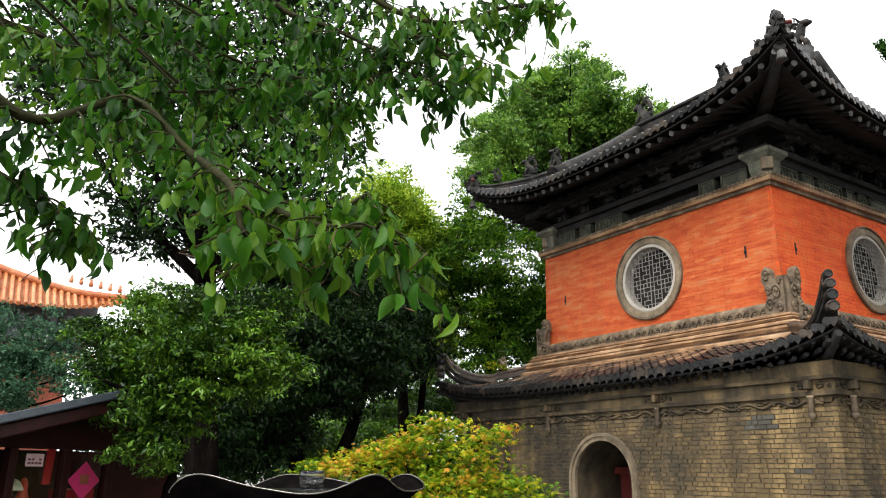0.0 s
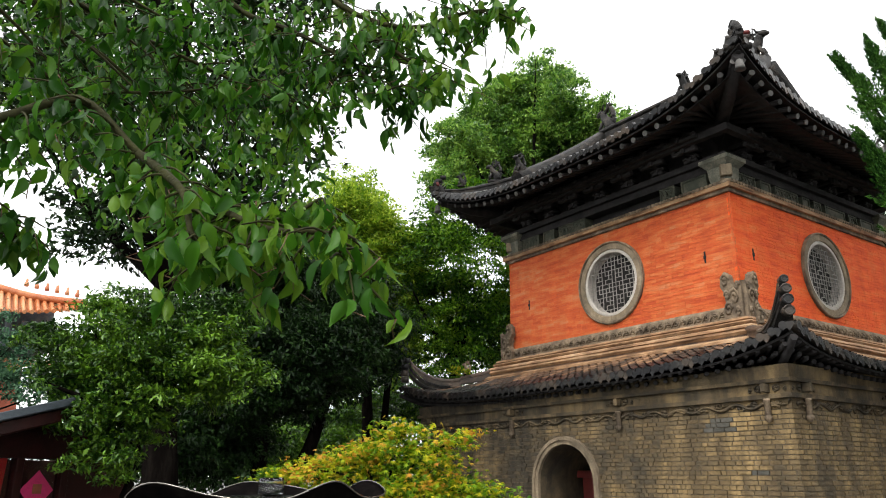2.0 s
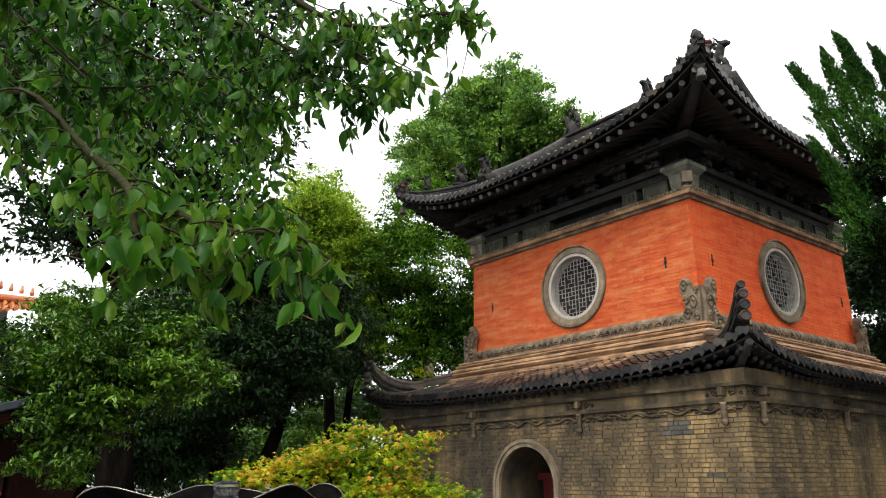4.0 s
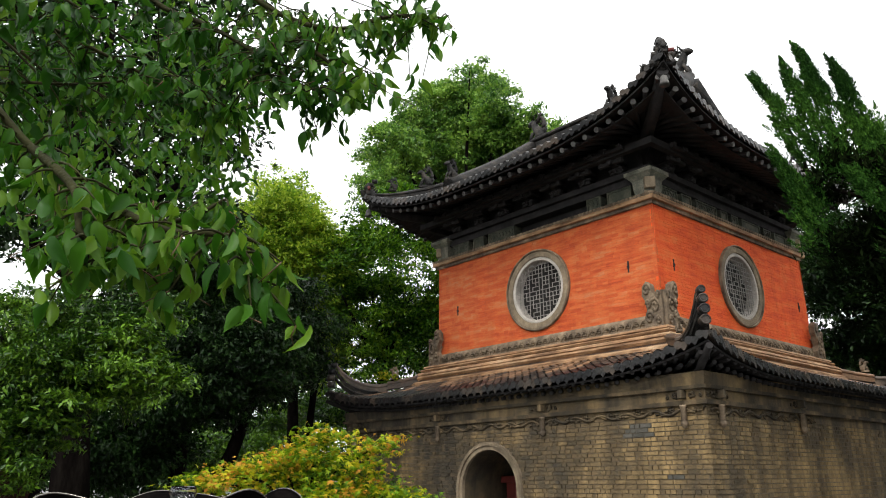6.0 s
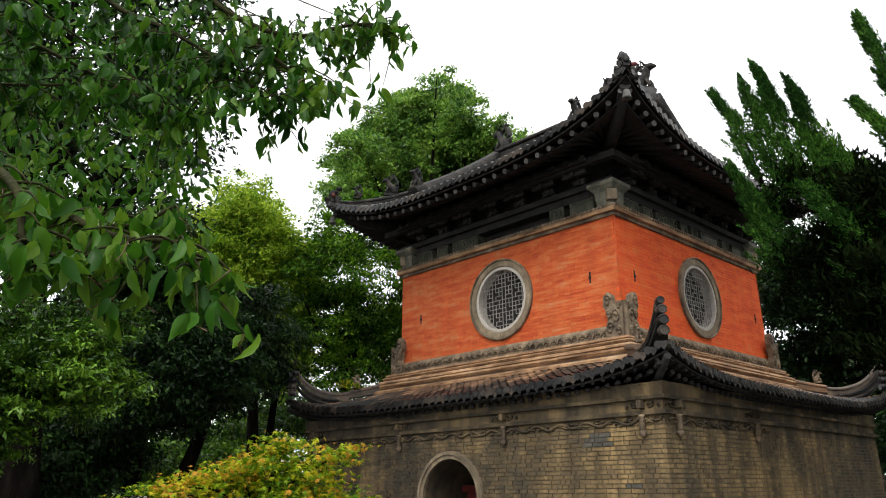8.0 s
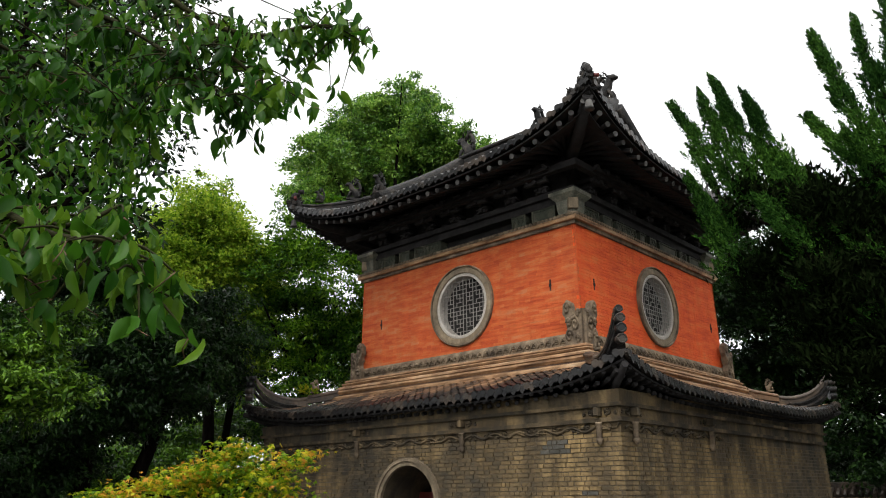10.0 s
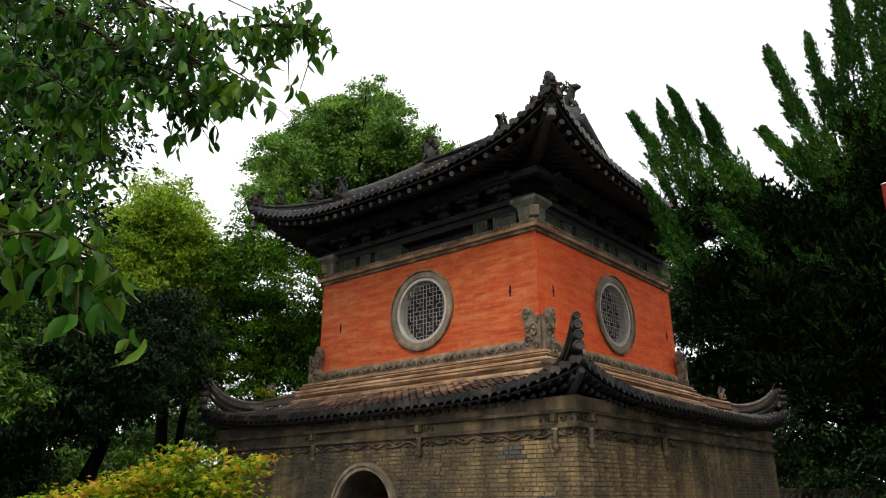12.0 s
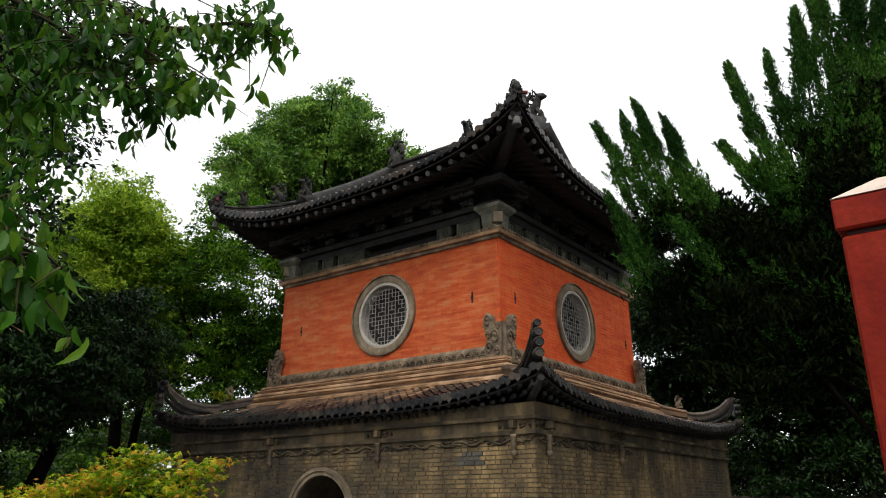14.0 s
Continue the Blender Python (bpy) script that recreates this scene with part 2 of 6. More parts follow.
def box(bm, x0, x1, y0, y1, z0, z1, bevel=0.0, m=None):
    old = set(bm.verts) if m else None
    vs = bmesh.ops.create_cube(bm, size=1.0)["verts"]
    for v in vs:
        v.co = Vector((x0 + (v.co.x + 0.5) * (x1 - x0), y0 + (v.co.y + 0.5) * (y1 - y0), z0 + (v.co.z + 0.5) * (z1 - z0)))
    if bevel:
        es = list({e for v in vs for e in v.link_edges})
        bmesh.ops.bevel(bm, geom=es, offset=bevel, segments=1, affect="EDGES")
    if m:
        bmesh.ops.transform(bm, matrix=m, verts=[v for v in bm.verts if v not in old])
    return bm


def lathe(bm, profile, centre=(0, 0, 0), seg=16, m=None):
    """A turned form: profile of (radius, height)."""
    rings = []
    for r, z in profile:
        ring = [bm.verts.new((r * math.cos(2 * math.pi * i / seg), r * math.sin(2 * math.pi * i / seg), z)) for i in range(seg)]
        rings.append(ring)
    for a, b in zip(rings, rings[1:]):
        for i in range(seg):
            f = bm.faces.new((a[i], a[(i + 1) % seg], b[(i + 1) % seg], b[i])); f.smooth = True
    bm.faces.new(rings[0][::-1]); bm.faces.new(rings[-1])
    mm = Matrix.Translation(centre) @ (m or Matrix())
    for ring in rings:
        for v in ring:
            v.co = mm @ v.co
    return bm


def tube(bm, pts, radii, seg=8):
    """A tapered tube along points."""
    pts = [Vector(p) for p in pts]
    rings = []
    side = Vector((0, 0, 1))
    for i, p in enumerate(pts):
        d = (pts[min(i + 1, len(pts) - 1)] - pts[max(i - 1, 0)]).normalized()
        a = d.cross(side)
        if a.length < 1e-3:
            a = d.cross(Vector((1, 0, 0)))
        a.normalize(); b = d.cross(a).normalized()
        r = radii[i] if isinstance(radii, (list, tuple)) else radii
        rings.append([bm.verts.new(p + r * (math.cos(2 * math.pi * k / seg) * a + math.sin(2 * math.pi * k / seg) * b)) for k in range(seg)])
    for a, b in zip(rings, rings[1:]):
        for k in range(seg):
            f = bm.faces.new((a[k], a[(k + 1) % seg], b[(k + 1) % seg], b[k])); f.smooth = True
    bm.faces.new(rings[0][::-1]); bm.faces.new(rings[-1])
    return bm


def strip(bm, section, u0, u1, m=None, mitre=True):
    """A straight moulding: section of (out, height) swept from u0 to u1; mitred so that four of them close round a square."""
    ends = []
    for s, u in ((-1, u0), (1, u1)):
        ends.append([bm.verts.new((u + (s * (d - section[0][0]) if mitre else 0), -d, z)) for d, z in section])
    n = len(section)
    for i in range(n):
        bm.faces.new((ends[0][i], ends[1][i], ends[1][(i + 1) % n], ends[0][(i + 1) % n]))
    bm.faces.new(ends[0][::-1]); bm.faces.new(ends[1])
    bmesh.ops.recalc_face_normals(bm, faces=bm.faces)
    if m:
        bm.transform(m)
    return bm


def smooth_curve(pts, n=8):
    """Catmull-Rom points through pts."""
    p = [Vector(q) for q in pts]
    p = [2 * p[0] - p[1]] + p + [2 * p[-1] - p[-2]]
    out = []
    for i in range(1, len(p) - 2):
        for k in range(n):
            t = k / n
            out.append(0.5 * (2 * p[i] + (p[i + 1] - p[i - 1]) * t + (2 * p[i - 1] - 5 * p[i] + 4 * p[i + 1] - p[i + 2]) * t * t
                              + (3 * p[i] - p[i - 1] - 3 * p[i + 1] + p[i + 2]) * t ** 3))
    return out + [p[-2]]

# ---------------------------------------------------------------- ground
def ground_sheet():
    bm = bmesh.new()
    bmesh.ops.create_grid(bm, x_segments=40, y_segments=40, size=400)
    g = part("ground", bm, GROUND)
    tagged(g, "wet grey stone paving of the temple court", "ground", kind="structure")

ground_sheet()

# ---------------------------------------------------------------- the two-storey tower
CX, CY = -4.09, 4.12
HL, HU = 4.1, 2.72                 # half widths of the lower and upper storeys
tower = tagged(empty("bell_tower", (CX, CY, 0)), "two-storey temple bell tower, red upper wall on a grey brick base", "tower")
TURN = [Matrix.Rotation(math.pi / 2 * k, 4, "Z") for k in range(4)]
rnd = random.Random(5)
ARCH_X, ARCH_Z, ARCH_R = 0.10, 1.52, 0.61      # doorway in the front face


def brick_boxes(courses, keep, length, depth, jitter=0.006, gap=0.01, rng=rnd):
    """Rows of (u0, u1, z0, z1, proud) for a bonded wall; keep(u0, u1, z0, z1) gives the stretches that remain."""
    out = []
    for n, (z0, z1, half) in enumerate(courses):
        u = -half - rng.random() * length * 0.8
        while u < half:
            w = length * (rng.uniform(0.85, 1.12) if rng.random() < 0.68 else rng.uniform(0.42, 0.6))
            a, b = max(u, -half), min(u + w, half)
            u += w
            if b - a < 0.04:
                continue
            for a2, b2 in keep(a, b, z0, z1):
                if b2 - a2 > 0.03:
                    out.append((a2 + gap / 2, b2 - gap / 2, z0 + gap / 2, z1 - gap / 2, rng.uniform(-jitter, jitter)))
    return out


def boxes_mesh(name, rows, d_of, mat, parent, k, back=0.05, c=0.003):
    """Many small bevel-free bricks in one mesh on face k."""
    V, F = [], []
    m = TURN[k]
    for u0, u1, z0, z1, p in rows:
        da, db = d_of(z0) + p, d_of(z1) + p
        i = len(V)
        for (u, d, z) in ((u0, da - back, z0), (u1, da - back, z0), (u1, db - back, z1), (u0, db - back, z1),
                          (u0 + c, da, z0 + c), (u1 - c, da, z0 + c), (u1 - c, db, z1 - c), (u0 + c, db, z1 - c)):
            V.append(m @ Vector((u, -d, z)))
        F += [(i + 4, i + 5, i + 6, i + 7), (i, i + 1, i + 5, i + 4), (i + 1, i + 2, i + 6, i + 5), (i + 2, i + 3, i + 7, i + 6), (i + 3, i, i + 4, i + 7)]
    return raw(name, V, F, mat, parent)


def lower_d(z):                    # the base leans inwards a little
    return HL + 0.010 * (2.6 - z)


def cut_round(a, b, z0, z1, cu, cz, r):
    """What remains of a stretch outside a circle."""
    zc = min(max(cz, z0), z1)
    h = r * r - (zc - cz) ** 2
    if h <= 0:
        return [(a, b)]
    h = math.sqrt(h)
    return [s for s in ((a, min(b, cu - h)), (max(a, cu + h), b)) if s[1] > s[0]]


def cut_door(a, b, z0, z1):
    if z1 <= ARCH_Z:
        return [s for s in ((a, min(b, ARCH_X - 0.74)), (max(a, ARCH_X + 0.74), b)) if s[1] > s[0]]
    return cut_round(a, b, z0, z1, ARCH_X, ARCH_Z, 0.74)


lower_wall = tagged(new("lower_wall"), "weathered grey-brown brick base wall"); lower_wall.parent = tower
upper_wall = tagged(new("upper_wall"), "red limewashed brick upper wall"); upper_wall.parent = tower

COURSE = 0.0615
LOW_TOP = 2.47
low_courses = []
z = 0.005
while z + COURSE <= LOW_TOP + 0.001:
    low_courses.append((z, z + COURSE, lower_d(z)))
    z += COURSE
near_bricks = []
for k in range(4):
    keep = cut_door if k == 0 else (lambda a, b, z0, z1: [(a, b)])
    rows = brick_boxes(low_courses, keep, 0.185, 0.1, 0.005, 0.006)
    if k == 0:
        near_bricks = [r for r in rows if r[2] > 1.62 and r[0] > 1.75][:300]
        rows = [r for r in rows if r not in set(near_bricks)]
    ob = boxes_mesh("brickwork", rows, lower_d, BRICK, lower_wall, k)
    ob["kind"] = "stuff"


def core_lower():
    """The mortar body behind the bricks, with the arched passage through its front."""
    bm = bmesh.new()
    for k in range(4):
        d0, d1 = lower_d(0) - 0.012, lower_d(LOW_TOP) - 0.012
        if k:
            vs = [bm.verts.new(TURN[k] @ Vector(p)) for p in ((-d0, -d0, 0), (d0, -d0, 0), (d1, -d1, LOW_TOP), (-d1, -d1, LOW_TOP))]
            bm.faces.new(vs)
        else:
            arc = [(ARCH_X + 0.63 * math.cos(a), ARCH_Z + 0.63 * math.sin(a)) for a in np.linspace(math.pi, 0, 17)]
            outline = [(-d0, 0), (ARCH_X - 0.63, 0)] + arc + [(ARCH_X + 0.63, 0), (d0, 0), (d1, LOW_TOP), (-d1, LOW_TOP)]
            vs = [bm.verts.new((u, -(lower_d(zz) - 0.012), zz)) for u, zz in outline]
            bm.faces.new(vs)
    return part("mortar_body", bm, MORTAR, lower_wall)


core_lower()


def arch_door():
    door = new("arched_doorway"); door.parent = tower
    bm = bmesh.new()                                   # pale stone arch ring: outer and inner fillet
    for r0, r1, out in ((0.632, 0.705, 0.025), (0.70, 0.755, 0.05)):
        n = 20
        pts = [(-1, 0.0)] + [(a, None) for a in np.linspace(math.pi, 0, n)] + [(1, 0.0)]
        ring = []
        for a, zz in pts:
            if zz is not None:
                c0, c1 = (ARCH_X + a * r0, 0.0), (ARCH_X + a * r1, 0.0)
            else:
                c0 = (ARCH_X + r0 * math.cos(a), ARCH_Z + r0 * math.sin(a)); c1 = (ARCH_X + r1 * math.cos(a), ARCH_Z + r1 * math.sin(a))
            d = [lower_d(c0[1]), lower_d(c1[1])]
            ring.append([bm.verts.new((c0[0], -(d[0] - 0.06), c0[1])), bm.verts.new((c0[0], -(d[0] + out), c0[1])),
                         bm.verts.new((c1[0], -(d[1] + out), c1[1])), bm.verts.new((c1[0], -(d[1] - 0.04), c1[1]))])
        for a, b in zip(ring, ring[1:]):
            for i in range(3):
                bm.faces.new((a[i], b[i], b[i + 1], a[i + 1]))
    bmesh.ops.recalc_face_normals(bm, faces=bm.faces)
    part("stone_arch", bm, RING, door, "weathered pale stone arch ring")
    bm = bmesh.new()                                   # vaulted passage
    loops = []
    for y in (-(HL - 0.02), -(HL - 2.2)):
        pr = [(ARCH_X - 0.63, 0)] + [(ARCH_X + 0.63 * math.cos(a), ARCH_Z + 0.63 * math.sin(a)) for a in np.linspace(math.pi, 0, 17)] + [(ARCH_X + 0.63, 0)]
        loops.append([bm.verts.new((u, y, zz)) for u, zz in pr])
    for i in range(len(loops[0]) - 1):
        bm.faces.new((loops[0][i], loops[0][i + 1], loops[1][i + 1], loops[1][i]))
    bm.faces.new(loops[1])
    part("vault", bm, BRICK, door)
    bm = bmesh.new()
    for s in (0, 1):
        box(bm, ARCH_X - 0.55 + 0.56 * s, ARCH_X - 0.01 + 0.56 * s, -(HL - 0.95), -(HL - 1.02), 0.05, 1.62, 0.008)
    box(bm, ARCH_X - 0.62, ARCH_X + 0.62, -(HL - 0.88), -(HL - 1.0), 1.62, 1.74, 0.008)
    part("door_leaf", bm, DOOR_RED, door, "dull red timber door leaves, shut")

arch_door()

# bands over the brick base: carved frieze, beams, plates
def band(name, section, mat, parent, label=""):
    holder = None
    for k in range(4):
        bm = strip(bmesh.new(), section, -section[0][0], section[0][0], TURN[k])
        holder = part(name, bm, mat, parent, label)
    return holder


low_band = new("lower_entablature"); low_band.parent = tower
low_band["label"] = "grey brick entablature with carved frieze and beams"
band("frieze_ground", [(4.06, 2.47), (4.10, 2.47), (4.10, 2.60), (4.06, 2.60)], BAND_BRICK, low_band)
band("beam", [(4.0, 2.60), (4.15, 2.60), (4.155, 2.655), (4.0, 2.655)], ENTAB, low_band)
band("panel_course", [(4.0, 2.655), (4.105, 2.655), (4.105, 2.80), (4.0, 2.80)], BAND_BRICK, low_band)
band("plate", [(4.0, 2.80), (4.16, 2.80), (4.17, 2.845), (4.0, 2.845)], ENTAB, low_band)
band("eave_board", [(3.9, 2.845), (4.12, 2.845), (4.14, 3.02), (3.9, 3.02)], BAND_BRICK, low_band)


def scroll(bm, u, zc, r, d, k, flip=1, turns=1.6, thick=0.015):
    """A raised spiral with a tail, as carved on the frieze."""
    pts = []
    for i in range(15):
        a = i / 14 * turns * 2 * math.pi
        rr = r * (0.25 + 0.75 * i / 14)
        pts.append(Vector((u + flip * rr * math.cos(a), -d, zc + rr * math.sin(a) * 0.85)))
    tube(bm, [TURN[k] @ p for p in pts], thick, 4)


def vine(bm, u0, u1, zc, amp, d, k, wave=0.42, thick=0.012):
    n = max(6, int((u1 - u0) / wave * 8))
    pts = [TURN[k] @ Vector((u0 + (u1 - u0) * i / n, -d, zc + amp * math.sin(i / 8 * 2 * math.pi))) for i in range(n + 1)]
    tube(bm, pts, thick, 4)


def low_carving():
    for k in (0, 1):
        end = 3.95 if k == 0 else -1.0
        bm = bmesh.new()
        vine(bm, -4.0, end, 2.52, 0.035, 4.11, k, 0.45, 0.022)
        u = -3.8
        n = 0
        while u < end:
            scroll(bm, u, 2.535, rnd.uniform(0.035, 0.055), 4.108, k, 1 if n % 2 else -1)
            for _ in range(5):
                a, h = rnd.uniform(-0.15, 0.15), rnd.uniform(-0.055, 0.055)
                tube(bm, [TURN[k] @ Vector((u + a, -4.11, 2.52)), TURN[k] @ Vector((u + a + 0.03, -4.12, 2.525 + h)), TURN[k] @ Vector((u + a + 0.075, -4.11, 2.52 + 0.7 * h))], [0.006, 0.018, 0.004], 4)
            u += 0.3 + rnd.uniform(-0.06, 0.06); n += 1
        part("carved_vine", bm, ENTAB, low_band, "carved scrolling vine relief")
    spots = {0: (3.80, 1.34, -1.15, -3.75), 1: (-3.80, -1.45)}
    for k, us in spots.items():
        for u in us:
            bm = bmesh.new()                       # carved scroll blocks beside each hanging post
            for s in (-1, 1):
                scroll(bm, u + s * 0.13, 2.73, 0.055, 4.115, k, s, 1.7, 0.014)
                scroll(bm, u + s * 0.25, 2.715, 0.03, 4.112, k, -s, 1.3, 0.010)
            m = TURN[k]
            box(bm, -0.035, 0.035, -0.12, 0.0, 0, 0.11, 0.008, m @ Matrix.Translation((u, -4.10, 2.68)))
            part("carved_bracket", bm, ENTAB, low_band, "carved scroll bracket")
            bm = bmesh.new()                       # hanging post with a lotus drop
            lathe(bm, [(0.0, -0.15), (0.028, -0.135), (0.045, -0.10), (0.05, -0.075), (0.036, -0.055), (0.04, -0.05), (0.04, 0.12), (0.045, 0.125), (0.045, 0.15)], seg=10)
            bm.transform(m @ Matrix.Translation((u, -4.15, 2.45)))
            part("hanging_post", bm, STONE, low_band, "pale stone hanging post with a lotus drop")

low_carving()


# ---------------------------------------------------------------- roofs
def roof_surface(a_in, a_out, z_in, z_out, rise, power, ext, sag):
    def edge(u):
        return a_out + ext * (abs(u) / a_out) ** 6
    def height(u, d):
        t = max(0.0, min(1.2, (a_out - d) / (a_out - a_in)))
        lift = rise * (min(abs(u), a_out * 1.1) / a_out) ** power
        w = max(0.0, 1 - t) ** 1.4 if t <= 1 else 0
        return z_out + (z_in - z_out) * ((1 - sag) * t + sag * t * t) + lift * w
    return edge, height


def tile_row(u, d0, edge, height, k, r=0.058, step=0.16):
    """One run of barrel tiles with its round end cap, and the drip tile beside it."""
    d1 = edge(u)
    n = max(2, int((d1 - d0) / step))
    V, F = [], []
    prof = [(r * math.cos(a), r * math.sin(a) * 1.1) for a in np.linspace(math.pi, 0, 5)]
    for i in range(n):
        for e, g in ((0.0, 0.88), (1.0, 1.08)):
            d = d0 + (d1 - d0) * (i + e) / n
            s = g
            zz = height(u, d)
            for x, y in prof:
                V.append((u + x * s, -d, zz + 0.015 + y * s))
        b = i * 10
        F += [(b + j, b + j + 1, b + 5 + j + 1, b + 5 + j) for j in range(4)]
    zz, b = height(u, d1), len(V)                     # end cap
    for a in np.linspace(0, 2 * math.pi, 9)[:-1]:
        V.append((u + 0.062 * math.cos(a), -d1 - 0.035, zz + 0.012 + 0.056 * math.sin(a)))
    for a in np.linspace(0, 2 * math.pi, 9)[:-1]:
        V.append((u + 0.062 * math.cos(a), -d1 + 0.03, zz + 0.012 + 0.056 * math.sin(a)))
    F += [tuple(b + j for j in range(8))] + [(b + j, b + 8 + j, b + 8 + (j + 1) % 8, b + (j + 1) % 8) for j in range(8)]
    b, w = len(V), 0.083                              # drip tile: a curved tongue between two rows
    du = u + w
    zd = height(du, edge(du))
    for off in (0.0, 0.014):
        for x, y in ((-0.055, 0.02), (0.055, 0.02), (0.05, -0.035), (0.0, -0.095), (-0.05, -0.035)):
            V.append((du + x, -edge(du) - 0.03 + off, zd + y))
    F += [(b, b + 1, b + 2, b + 3, b + 4)] + [(b + j, b + 5 + j, b + 5 + (j + 1) % 5, b + (j + 1) % 5) for j in range(5)]
    return [TURN[k] @ Vector(v) for v in V], F


def roof_bed(name, a_in, a_out, edge, height, k, parent, mat, thick=0.07, drop=0.0, wide=0.0):
    """The tile bed of one side, with thickness; hips meet on the diagonals."""
    bm = bmesh.new()
    nu, nd = 44, 8
    top = []
    for j in range(nd + 1):
        row = []
        for i in range(nu + 1):
            s = -1 + 2 * i / nu
            s = math.copysign(abs(s) ** 0.8, s)
            t = j / nd
            d = a_in + (a_out - a_in) * t
            u = s * max(d, wide)
            dd = d if j < nd else edge(u)
            if j == nd:
                u = s * edge(s * a_out)
            row.append((u, dd, height(u, dd) - drop))
        top.append(row)
    A = [[bm.verts.new((u, -d, zz)) for u, d, zz in row] for row in top]
    B = [[bm.verts.new((u, -d, zz - thick)) for u, d, zz in row] for row in top]
    for j in range(nd):
        for i in range(nu):
            bm.faces.new((A[j][i], A[j + 1][i], A[j + 1][i + 1], A[j][i + 1]))
            bm.faces.new((B[j][i], B[j][i + 1], B[j + 1][i + 1], B[j + 1][i]))
    for i in range(nu):
        bm.faces.new((A[nd][i], B[nd][i], B[nd][i + 1], A[nd][i + 1]))
    bmesh.ops.recalc_face_normals(bm, faces=bm.faces)
    bm.transform(TURN[k])
    return part(name, bm, mat, parent)


PITCH = 0.166
low_roof = new("lower_roof"); low_roof.parent = tower
low_roof["label"] = "dark wet barrel-tiled skirt roof with upturned corners"
LR_IN, LR_OUT, LR_ZI, LR_ZO = 3.12, 4.37, 3.52, 3.10
ledge, lheight = roof_surface(LR_IN, LR_OUT, LR_ZI, LR_ZO, 0.34, 4.5, 0.05, 0.25)
up_roof = new("upper_roof"); up_roof.parent = tower
up_roof["label"] = "dark tiled hip-and-gable roof with sweeping upturned eaves"
UR_OUT, UR_ZO, GABLE = 3.88, 7.20, 2.2
uedge, uheight = roof_surface(0.0, UR_OUT, 9.5, UR_ZO, 0.66, 3.2, 0.08, 0.25)


def lay_tiles():
    for k in range(4):
        roof_bed("tile_bed", LR_IN, LR_OUT, ledge, lheight, k, low_roof, TILE, 0.045)
        far_v, far_f = [], []
        n = int(LR_OUT / PITCH)
        for i in range(-n, n + 1):
            u = i * PITCH
            V, F = tile_row(u, max(LR_IN, abs(u) + 0.02), ledge, lheight, k)
            if k < 2:
                ob = raw("roof_tile", V, F, TILE, low_roof)
                runs = (len(F) - 15) // 4                    # lichen covers the upper tiles of each run
                ob.data.materials.append(RUST)
                ob.data.polygons.foreach_set("material_index", [1 if f < 4 * int(runs * rnd.uniform(0.35, 0.7)) else 0 for f in range(len(F))])
            else:
                b = len(far_v); far_v += V; far_f += [tuple(q + b for q in f) for f in F]
        if far_v:
            raw("tile_rows_behind", far_v, far_f, TILE, low_roof)["kind"] = "stuff"
        a_in = 0.0 if k in (0, 2) else GABLE
        roof_bed("tile_bed", max(a_in, 0.02), UR_OUT, uedge, uheight, k, up_roof, TILE, 0.05, 0.0, GABLE if k in (0, 2) else 0.0)
        far_v, far_f = [], []
        n = int(UR_OUT / PITCH)
        for i in range(-n, n + 1):
            u = i * PITCH
            d0 = max(a_in, abs(u) + 0.02)
            if k in (0, 2) and abs(u) < GABLE:
                d0 = 0.05
            V, F = tile_row(u, d0, uedge, uheight, k, step=0.22)
            if k < 2:
                raw("roof_tile", V, F, TILE, up_roof)
            else:
                b = len(far_v); far_v += V; far_f += [tuple(q + b for q in f) for f in F]
        if far_v:
            raw("tile_rows_behind", far_v, far_f, TILE, up_roof)["kind"] = "stuff"


